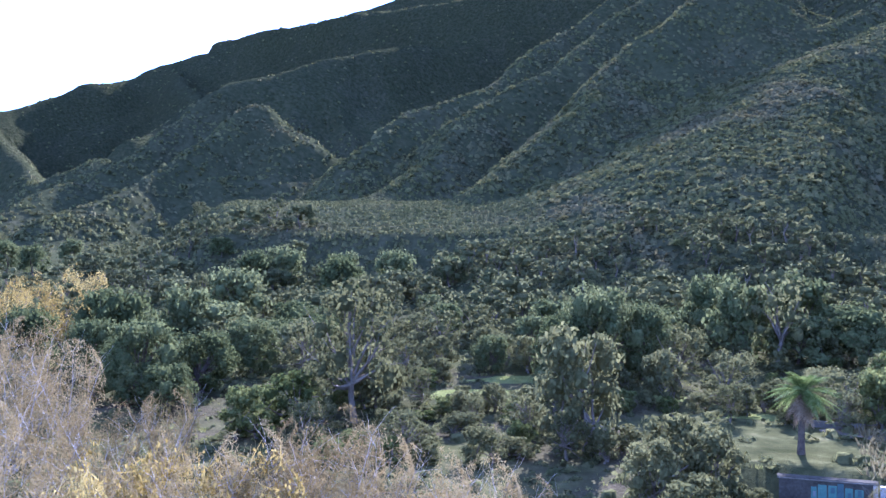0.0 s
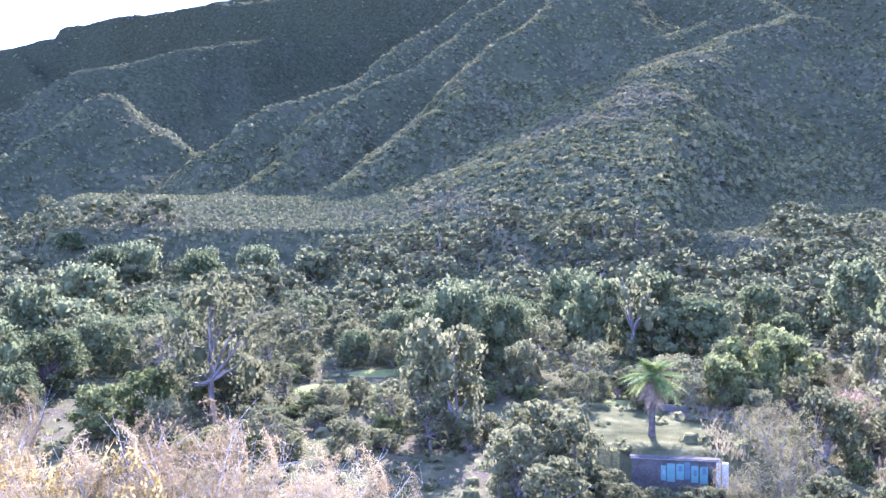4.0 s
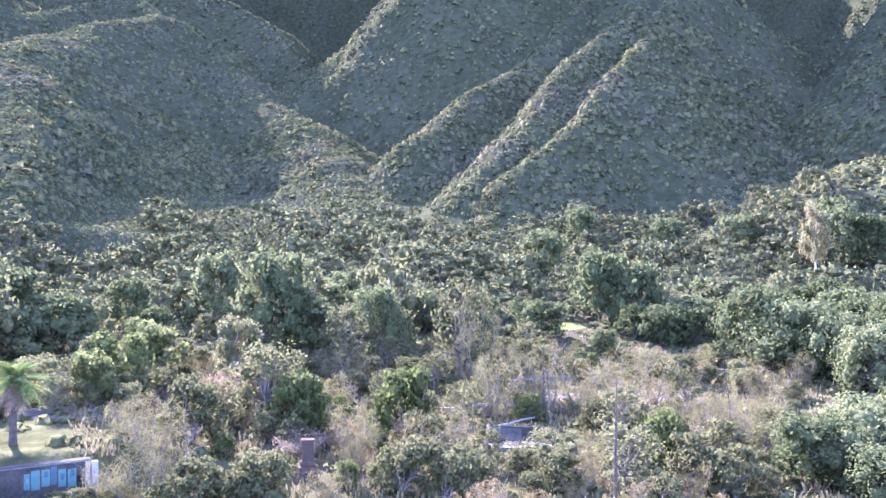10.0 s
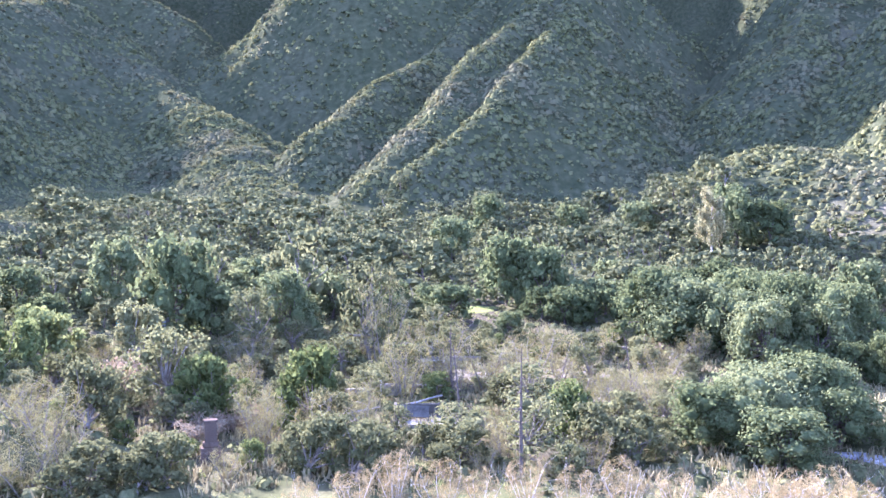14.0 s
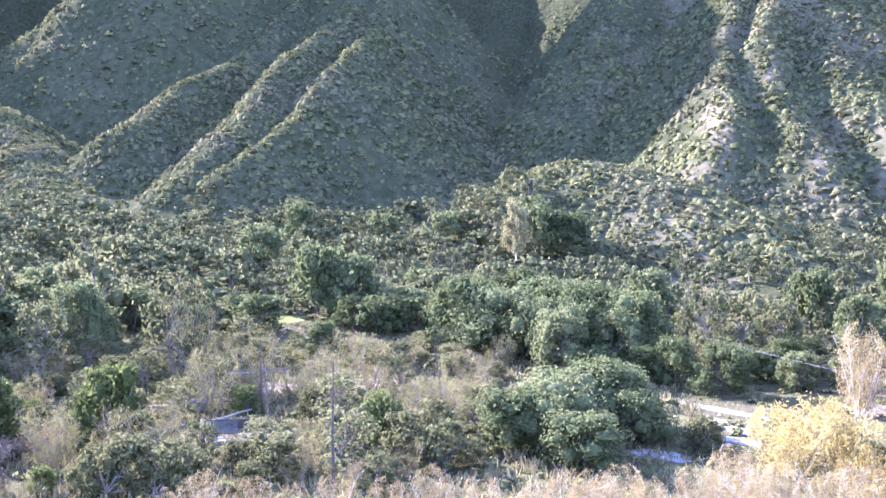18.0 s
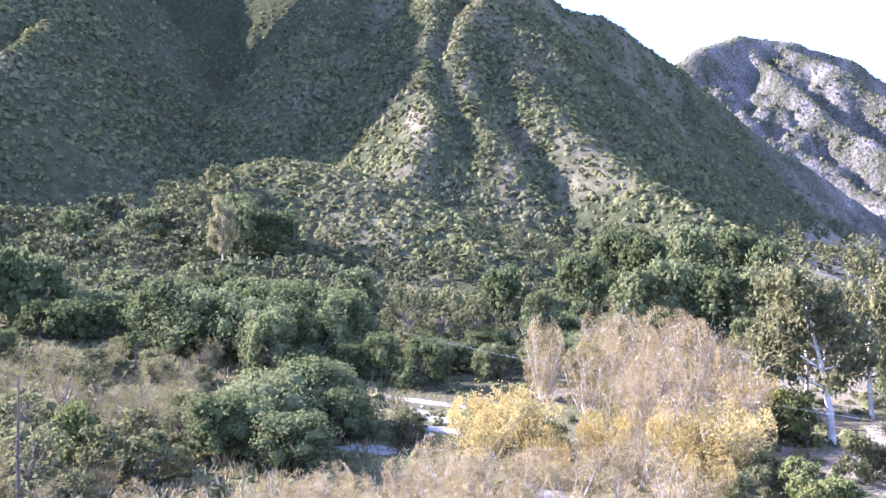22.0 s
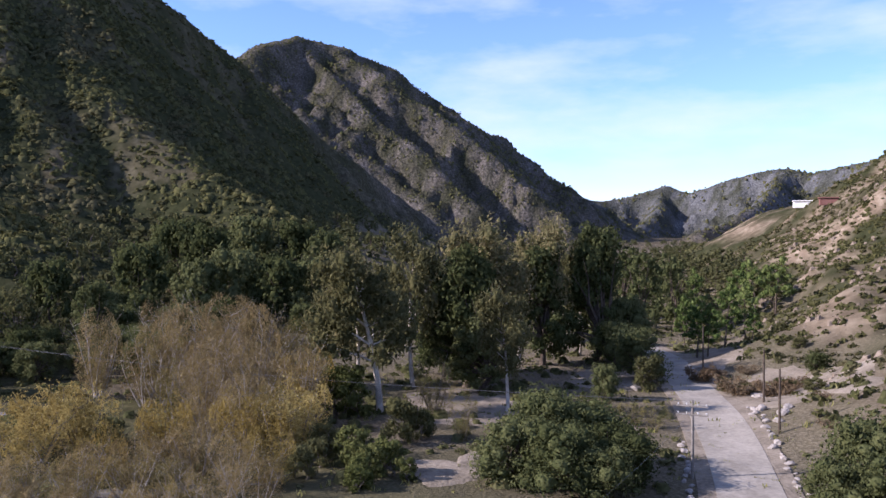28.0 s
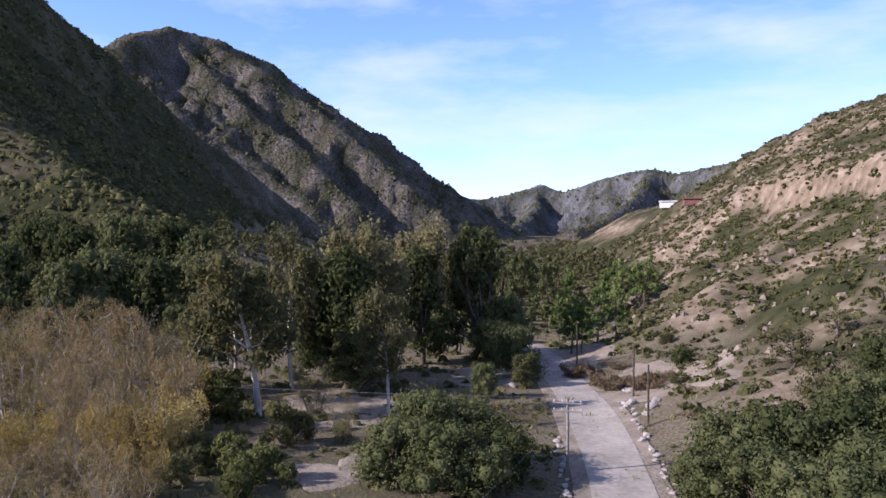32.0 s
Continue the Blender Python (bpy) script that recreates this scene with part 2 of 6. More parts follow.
def ground(x, y):
    """The height of the land, and how much of it is hill (0 to 1)."""
    x, y = np.asarray(x, float), np.asarray(y, float)
    d = np.hypot(x, y)
    base = floor_height(x, y)
    warp = np.clip((d - 150) / 400, 0, 1.6)
    wx = x + warp * 12 * fbm(x, y, 90, 3, 21)
    wy = y + warp * 12 * fbm(x, y, 90, 3, 22)
    tops, falls = [], []
    for name, points in CRESTS.items():
        slope, soft = SIDE.get(name, (0.92, 8))
        if name == "hill_a":  # steeper towards the canyon
            slope = slope + 0.4 * step(23, 31, np.degrees(np.arctan2(x, y)))
        best, its_fall = np.full_like(x, -900.0), np.full_like(x, 900.0)
        for (ax, ay, az), (bx, by, bz) in zip(points, points[1:]):
            ex, ey = bx - ax, by - ay
            s = np.clip(((wx - ax) * ex + (wy - ay) * ey) / (ex * ex + ey * ey), 0, 1)
            off = np.hypot(wx - ax - s * ex, wy - ay - s * ey)
            fall = slope * (np.hypot(off, soft) - soft)
            crest = az + s * (bz - az) - fall
            its_fall = np.minimum(fall + 1.5 * np.maximum(best - crest, 0), its_fall + 1.5 * np.maximum(crest - best, 0))
            best = np.maximum(best, crest)
        tops.append(best)
        falls.append(its_fall)
    top = np.maximum.reduce(tops)
    drop = np.minimum.reduce([f + 1.5 * (top - t) for t, f in zip(tops, falls)])
    rise = top - base
    hill = step(-2, 14, rise)
    blend = 8.0
    z = np.maximum(base, top) + np.maximum(blend - np.abs(rise), 0) ** 2 / (4 * blend)
    far = np.clip(d / 500, 0.6, 2.2)
    gully = np.abs(fbm(x, y, 75, 4, 5)) - 0.06
    gully = gully + np.abs(fbm(x, y, 190, 4, 15)) * np.clip((d - 900) / 300, 0, 1)
    bearing = np.degrees(np.arctan2(x, y))
    ribs = np.abs(fbm(bearing * 0.55, d / 300, 1.0, 4, 41))
    peak = step(1250, 1500, d) * step(93, 97, bearing) * step(124, 120, bearing)
    slant = np.abs(fbm((x * 0.5 - y * 0.87) / 5.5, (x * 0.87 + y * 0.5) / 1.15, 34.0, 4, 43))
    gully = gully + 0.45 * ribs * (1 - peak) * step(60, 85, bearing) * np.clip((d - 350) / 500, 0, 1.3) + 0.5 * slant * peak
    gully = gully * (1 - 0.65 * step(6, 13, bearing) * step(38, 33, bearing) * step(950, 800, d))
    deep = np.clip(rise / 40, 0, 1) * (0.06 + np.clip((drop - 14 * np.clip((d - 900) / 400, 0, 1)) / 35, 0, 1))
    gully = gully * (1 + 0.3 * step(85, 95, bearing) * step(1250, 1600, d))
    z = z - deep * far * 24 * gully + deep * far * 2 * (1 + 3 * np.clip((d - 1200) / 300, 0, 1)) * fbm(x, y, 24 + 30 * np.clip((d - 1200) / 300, 0, 1), 3, 6)
    z = z + 0.25 * fbm(x, y, 30, 2, 3) * step(140, 260, d) + hill * (1.2 + 2.5 * step(128, 136, bearing)) * fbm(x, y, 13, 3, 4)
    behind, along = beyond_cut(x, y)
    z = z + along * 6 * step(2, 9, behind) * step(75, 20, behind)
    return z, hill


# ---- materials ----
def node_material(name, roughness=0.9):
    m = bpy.data.materials.new(name)
    m.use_nodes = True
    n, l = m.node_tree.nodes, m.node_tree.links
    b = n["Principled BSDF"]
    b.inputs["Roughness"].default_value = roughness
    b.inputs["Specular IOR Level"].default_value = 0.0 if roughness > 0.7 else 0.3
    return m, n, l, b


def ramp_node(n, stops):
    r = n.new("ShaderNodeValToRGB")
    e = r.color_ramp.elements
    while len(e) < len(stops):
        e.new(0.5)
    for k, (p, c) in enumerate(stops):
        e[k].position, e[k].color = p, (*c, 1)
    return r


def leafy(name, dark, mid, light, through_light=0.3, rough=0.75, joined=False, dry=None):
    """Foliage: each leaf clump and each plant a shade of its own, some light passing through."""
    m, n, l, b = node_material(name, rough)
    info, geo = n.new("ShaderNodeObjectInfo"), n.new("ShaderNodeNewGeometry")
    mixed = n.new("ShaderNodeMath")
    mixed.operation = "MULTIPLY_ADD"
    mixed.inputs[1].default_value = 0.45 if joined else 0.4
    add = n.new("ShaderNodeMath")
    add.operation = "MULTIPLY"
    add.inputs[1].default_value = 0.6 if joined else 0.6
    if joined:
        wide = n.new("ShaderNodeTexNoise")
        wide.inputs["Scale"].default_value, wide.inputs["Detail"].default_value = 0.035, 3.0
        l.new(geo.outputs["Position"], wide.inputs["Vector"])
        l.new(wide.outputs["Fac"], add.inputs[0])
    else:
        l.new(info.outputs["Random"], add.inputs[0])
    l.new(geo.outputs["Random Per Island"], mixed.inputs[0])
    l.new(add.outputs[0], mixed.inputs[2])
    r = ramp_node(n, ((0.1, dark), (0.5, mid), (0.95, light)))
    fine = n.new("ShaderNodeTexNoise")
    fine.inputs["Scale"].default_value, fine.inputs["Detail"].default_value = 1.6, 4.0
    l.new(geo.outputs["Position"], fine.inputs["Vector"])
    spot = n.new("ShaderNodeMath")
    spot.operation = "MULTIPLY_ADD"
    spot.inputs[1].default_value = 1.5
    l.new(fine.outputs["Fac"], spot.inputs[0])
    low = n.new("ShaderNodeMath")
    low.operation = "SUBTRACT"
    low.inputs[1].default_value = 0.75
    l.new(mixed.outputs[0], low.inputs[0])
    l.new(low.outputs[0], spot.inputs[2])
    l.new(spot.outputs[0], r.inputs["Fac"])
    bp = n.new("ShaderNodeBump")
    bp.inputs["Strength"].default_value, bp.inputs["Distance"].default_value = 0.7, 0.5
    l.new(fine.outputs["Fac"], bp.inputs["Height"])
    l.new(bp.outputs["Normal"], b.inputs["Normal"])
    shade = r.outputs["Color"]
    if dry:  # patches of leafless brown growth
        patch, much, blend = n.new("ShaderNodeTexNoise"), ramp_node(n, ((0.5, (0, 0, 0)), (0.64, (0.75, 0.75, 0.75)))), n.new("ShaderNodeMix")
        patch.inputs["Scale"].default_value, patch.inputs["Detail"].default_value = 0.022, 6.0
        l.new(geo.outputs["Position"], patch.inputs["Vector"])
        l.new(patch.outputs["Fac"], much.inputs["Fac"])
        blend.data_type = "RGBA"
        blend.inputs["B"].default_value = (*dry, 1)
        l.new(much.outputs["Color"], blend.inputs["Factor"])
        l.new(shade, blend.inputs["A"])
        shade = blend.outputs["Result"]
    l.new(shade, b.inputs["Base Color"])
    glow = n.new("ShaderNodeBsdfTranslucent")
    l.new(shade, glow.inputs["Color"])
    mix = n.new("ShaderNodeMixShader")
    mix.inputs["Fac"].default_value = through_light
    l.new(b.outputs["BSDF"], mix.inputs[1])
    l.new(glow.outputs["BSDF"], mix.inputs[2])
    l.new(mix.outputs["Shader"], n["Material Output"].inputs["Surface"])
    return m


def rough_solid(name, a, b_col, size=1.0, bump=0.4, rough=0.9, coords="Object"):
    """A mottled solid: stone, bark, concrete, tar."""
    m, n, l, b = node_material(name, rough)
    tc = n.new("ShaderNodeTexCoord")
    big, fine = n.new("ShaderNodeTexNoise"), n.new("ShaderNodeTexNoise")
    big.inputs["Scale"].default_value, fine.inputs["Scale"].default_value = 1.0 / size, 9.0 / size
    big.inputs["Detail"].default_value = fine.inputs["Detail"].default_value = 6
    l.new(tc.outputs[coords], big.inputs["Vector"])
    l.new(tc.outputs[coords], fine.inputs["Vector"])
    mid = n.new("ShaderNodeMath")
    mid.operation = "MULTIPLY_ADD"
    mid.inputs[1].default_value = 0.4
    l.new(fine.outputs["Fac"], mid.inputs[0])
    half = n.new("ShaderNodeMath")
    half.operation = "MULTIPLY"
    half.inputs[1].default_value = 0.6
    l.new(big.outputs["Fac"], half.inputs[0])
    l.new(half.outputs[0], mid.inputs[2])
    r = ramp_node(n, ((0.35, a), (0.65, b_col)))
    l.new(mid.outputs[0], r.inputs["Fac"])
    l.new(r.outputs["Color"], b.inputs["Base Color"])
    bp = n.new("ShaderNodeBump")
    bp.inputs["Strength"].default_value = bump
    bp.inputs["Distance"].default_value = 0.1 * size
    l.new(fine.outputs["Fac"], bp.inputs["Height"])
    l.new(bp.outputs["Normal"], b.inputs["Normal"])
    return m


OAK_LEAF = leafy("oak_leaf", (0.047, 0.056, 0.021), (0.085, 0.098, 0.038), (0.132, 0.141, 0.059), 0.4)
SAGE_LEAF = leafy("grey_green_leaf", (0.064, 0.065, 0.027), (0.098, 0.099, 0.041), (0.139, 0.136, 0.058), 0.4)
LIGHT_LEAF = leafy("light_green_leaf", (0.053, 0.064, 0.019), (0.095, 0.108, 0.034), (0.144, 0.152, 0.053), 0.4)
GUM_LEAF = leafy("gum_leaf", (0.083, 0.083, 0.035), (0.151, 0.143, 0.063), (0.253, 0.213, 0.105), 0.4)
PINE_LEAF = leafy("pine_needles", (0.049, 0.079, 0.022), (0.109, 0.145, 0.041), (0.181, 0.212, 0.071))
YELLOW_LEAF = leafy("yellow_leaf", (0.175, 0.127, 0.032), (0.281, 0.212, 0.065), (0.376, 0.307, 0.11), 0.4)
GOLD_LEAF = leafy("golden_leaf", (0.12, 0.1, 0.032), (0.202, 0.165, 0.062), (0.304, 0.237, 0.099), 0.35)
TAN_TWIG = leafy("tan_twig", (0.144, 0.109, 0.047), (0.23, 0.176, 0.08), (0.314, 0.249, 0.118), 0.25)
PINK_TWIG = leafy("pinkish_twig", (0.102, 0.086, 0.033), (0.158, 0.136, 0.051), (0.217, 0.19, 0.075), 0.2)
RUST_LEAF = leafy("rust_leaf", (0.107, 0.074, 0.04), (0.17, 0.122, 0.071), (0.214, 0.177, 0.111), 0.3)
BRUSH_LEAF = leafy("brush_leaf", (0.051, 0.056, 0.022), (0.09, 0.091, 0.035), (0.135, 0.127, 0.054), 0.28, joined=True, dry=(0.1, 0.091, 0.05))
WOODS_LEAF = leafy("woodland_leaf", (0.051, 0.056, 0.023), (0.091, 0.094, 0.04), (0.137, 0.135, 0.062), 0.4, joined=True)
GROWTH_LEAF = leafy("undergrowth_leaf", (0.053, 0.057, 0.024), (0.096, 0.099, 0.041), (0.154, 0.149, 0.067), 0.4, joined=True)
WEED_TWIG = leafy("dead_weed", (0.098, 0.082, 0.04), (0.159, 0.134, 0.066), (0.227, 0.195, 0.1), 0.2, joined=True)
GRASS_BLADE = leafy("grass_blade", (0.127, 0.139, 0.042), (0.223, 0.213, 0.075), (0.334, 0.312, 0.142), 0.3)
PALM_LEAF = leafy("palm_leaf", (0.06, 0.085, 0.02), (0.12, 0.15, 0.04), (0.2, 0.23, 0.08), 0.3)
DEAD_FROND = leafy("dead_frond", (0.14, 0.1, 0.06), (0.22, 0.165, 0.1), (0.3, 0.24, 0.16), 0.2)
BARK = rough_solid("bark", (0.045, 0.036, 0.028), (0.13, 0.105, 0.08), 0.6, 0.8)
PALE_BARK = rough_solid("pale_bark", (0.28, 0.24, 0.19), (0.58, 0.53, 0.45), 1.2, 0.4)
ALDER_BARK = rough_solid("alder_bark", (0.19, 0.172, 0.145), (0.36, 0.335, 0.295), 0.8, 0.4)
GREY_BARK = rough_solid("grey_bark", (0.085, 0.072, 0.055), (0.19, 0.165, 0.13), 0.8, 0.6)
CONCRETE = rough_solid("concrete", (0.085, 0.077, 0.061), (0.17, 0.155, 0.126), 2.0, 0.3)
ROCK = rough_solid("boulder_stone", (0.18, 0.16, 0.135), (0.38, 0.35, 0.31), 0.8, 0.6)


# ---- mesh tools ----
def mesh_of(name, verts, polys, material, smooth=False):
    """A mesh from arrays: verts (n, 3), and polys as a list of (m, k) index arrays."""
    me = bpy.data.meshes.new(name)
    polys = [np.asarray(p, np.int32) for p in (polys if isinstance(polys, list) else [polys]) if len(p)]
    counts = np.concatenate([np.full(len(p), p.shape[1], np.int32) for p in polys])
    flat = np.concatenate([p.ravel() for p in polys])
    me.vertices.add(len(verts))
    me.vertices.foreach_set("co", np.asarray(verts, np.float32).ravel())
    me.loops.add(len(flat))
    me.loops.foreach_set("vertex_index", flat)
    me.polygons.add(len(counts))
    me.polygons.foreach_set("loop_start", np.concatenate(([0], np.cumsum(counts)[:-1])).astype(np.int32))
    me.polygons.foreach_set("loop_total", counts)
    me.polygons.foreach_set("use_smooth", np.full(len(counts), smooth))
    me.update(calc_edges=True)
    if material:
        me.materials.append(material)
    return me


def part(name, me, parent, label="", at=None):
    """Hangs a mesh (or a bmesh made into one) under a thing or a part."""
    ob = new(name, me)
    ob.parent = parent
    if at is not None:
        ob.matrix_basis = at
    return tagged(ob, label)


def thing(name, m, label, category, group="", kind=""):
    ob = new(name)
    ob.empty_display_size = 0.2
    ob.matrix_basis = m
    return tagged(ob, label, category, group, kind)


def box_mesh(name, sx, sy, sz, material, bevel=0.03, base=True, rough=0.0, seed=0):
    """A box with bevelled, slightly worn edges, standing on its origin."""
    bm = bmesh.new()
    bmesh.ops.create_cube(bm, size=1.0)
    for v in bm.verts:
        v.co = Vector((v.co.x * sx, v.co.y * sy, (v.co.z + (0.5 if base else 0)) * sz))
    if bevel:
        bmesh.ops.bevel(bm, geom=bm.edges[:], offset=min(bevel, 0.3 * min(sx, sy, sz)), segments=1, affect="EDGES")
    if rough:
        rng = random.Random(seed)
        for v in bm.verts:
            v.co += Vector((rng.uniform(-rough, rough), rng.uniform(-rough, rough), rng.uniform(-rough, rough) if v.co.z > 0.01 else 0))
    me = bpy.data.meshes.new(name)
    bm.to_mesh(me)
    bm.free()
    me.materials.append(material)
    return me


def tubes(branches, sides=6):
    """Skins tapered branches, each a list of (x, y, z, radius), into verts and quads."""
    verts, quads, ties, count = [], [], [], 0
    ang = np.arange(sides) * 2 * np.pi / sides
    for br in branches:
        p = np.asarray(br, float)
        way = np.gradient(p[:, :3], axis=0)
        way /= np.linalg.norm(way, axis=1)[:, None] + 1e-9
        side = np.cross(way, (0.31, 0.95, 0.1))
        side /= np.linalg.norm(side, axis=1)[:, None] + 1e-9
        up = np.cross(way, side)
        ring = p[:, None, :3] + p[:, None, 3:] * (np.cos(ang)[None, :, None] * side[:, None] + np.sin(ang)[None, :, None] * up[:, None])
        if verts:  # grown onto the nearest wood
            old = np.concatenate(verts)
            ties.append((count, count + 1, int(np.argmin(((old - p[0, :3]) ** 2).sum(1)))))
        verts.append(ring.reshape(-1, 3))
        k = len(p)
        i, j = np.meshgrid(np.arange(k - 1), np.arange(sides), indexing="ij")
        a, b = i * sides + j, i * sides + (j + 1) % sides
        quads.append(np.stack((a, b, b + sides, a + sides), -1).reshape(-1, 4) + count)
        count += k * sides
    return np.concatenate(verts), [np.concatenate(quads), np.array(ties)]


def cards(rng, centres, normals, length, width, droop=0.0):
    """A folded leaf clump at each centre: two quads' worth of surface in one bent quad."""
    n = len(centres)
    t = rng.normal(size=(n, 3))
    t -= (t * normals).sum(1)[:, None] * normals
    t /= np.linalg.norm(t, axis=1)[:, None] + 1e-9
    s = np.cross(normals, t)
    t[:, 2] -= droop
    L, W = (length * rng.uniform(0.6, 1.4, n))[:, None], (width * rng.uniform(0.6, 1.4, n))[:, None]
    bend = normals * L * rng.uniform(-0.35, 0.35, (n, 1))
    v = np.stack((centres - t * L / 2 - s * W * 0.3, centres + s * W / 2 + bend, centres + t * L / 2 + s * W * 0.2, centres - s * W / 2 + bend * 0.5), 1)
    return v.reshape(-1, 3), np.arange(n * 4).reshape(-1, 4)


def unit(rng, n):
    v = rng.normal(size=(n, 3))
    return v / np.linalg.norm(v, axis=1)[:, None]


def lobe_cores(rng, blobs, fill, sides=6):
    """The dense inside of each leafy lobe: a lumpy ball open below."""
    lat, ang = np.radians((-45, 5, 56)), np.arange(sides) * 2 * np.pi / sides
    la, an = np.meshgrid(lat, ang, indexing="ij")
    ball = np.stack((np.cos(la) * np.cos(an), np.cos(la) * np.sin(an), np.sin(la) * 1.1), -1).reshape(-1, 3)
    i, j = np.meshgrid(np.arange(2), np.arange(sides), indexing="ij")
    a, b = i * sides + j, i * sides + (j + 1) % sides
    lids = [(2 * sides, 2 * sides + k, 2 * sides + k + 1, 2 * sides + k + 2) for k in range(1, sides - 2, 2)]
    quads = np.concatenate((np.stack((a, b, b + sides, a + sides), -1).reshape(-1, 4), lids))
    bl = np.asarray(blobs, float)
    v = ball[None] * rng.uniform(0.74, 1.2, (len(bl), len(ball), 1)) * np.stack((bl[:, 3], bl[:, 3], bl[:, 4]), 1)[:, None] * fill + bl[:, None, :3]
    return v.reshape(-1, 3), (quads[None] + (np.arange(len(bl)) * len(ball))[:, None, None]).reshape(-1, 4)


def crown_cards(rng, blobs, n, length, width, shell=0.55, droop=0.0, flat=0.35, core=0.0, sides=6):
    """Leaf clumps spread through blobs (x, y, z, rx, rz), thicker towards their skins."""
    b = np.asarray(blobs, float)
    pick = rng.choice(len(b), n, p=(b[:, 3] ** 2) / (b[:, 3] ** 2).sum())
    way = unit(rng, n)
    r = shell + (1.08 - shell) * rng.random(n) ** 0.6
    c = b[pick, :3] + way * r[:, None] * np.stack((b[pick, 3], b[pick, 3], b[pick, 4]), 1)
    nor = way + flat * unit(rng, n) * 2
    nor /= np.linalg.norm(nor, axis=1)[:, None]
    v, q = cards(rng, c, nor, length, width, droop)
    if core:
        v2, q2 = lobe_cores(rng, blobs, core, sides)
        v, q = np.concatenate((v, v2)), np.concatenate((q, q2 + len(v)))
    return v, q


def spread(names_mesh, spots):
    """Puts joined copies of small plant meshes at spots (x, y, z, size, turn): arrays for one mesh of stuff."""
    verts, quads, count = [], [], 0
    for k, (v, q) in enumerate(names_mesh):
        s = spots[k::len(names_mesh)]
        if not len(s):
            continue
        c, n = np.cos(s[:, 4]), np.sin(s[:, 4])
        x = (v[None, :, 0] * c[:, None] - v[None, :, 1] * n[:, None]) * s[:, 3:4] + s[:, 0:1]
        y = (v[None, :, 0] * n[:, None] + v[None, :, 1] * c[:, None]) * s[:, 3:4] + s[:, 1:2]
        z = v[None, :, 2] * s[:, -1:] + s[:, 2:3] if s.shape[1] > 5 else v[None, :, 2] * s[:, 3:4] + s[:, 2:3]
        verts.append(np.stack((x, y, z), -1).reshape(-1, 3))
        quads.append((q[None] + (np.arange(len(s)) * len(v))[:, None, None]).reshape(-1, 4) + count)
        count += len(s) * len(v)
    return np.concatenate(verts), np.concatenate(quads)


def polar(bearing, d):
    return d * np.sin(np.radians(bearing)), d * np.cos(np.radians(bearing))


def height(x, y):
    return float(ground(np.array([x]), np.array([y]))[0][0])


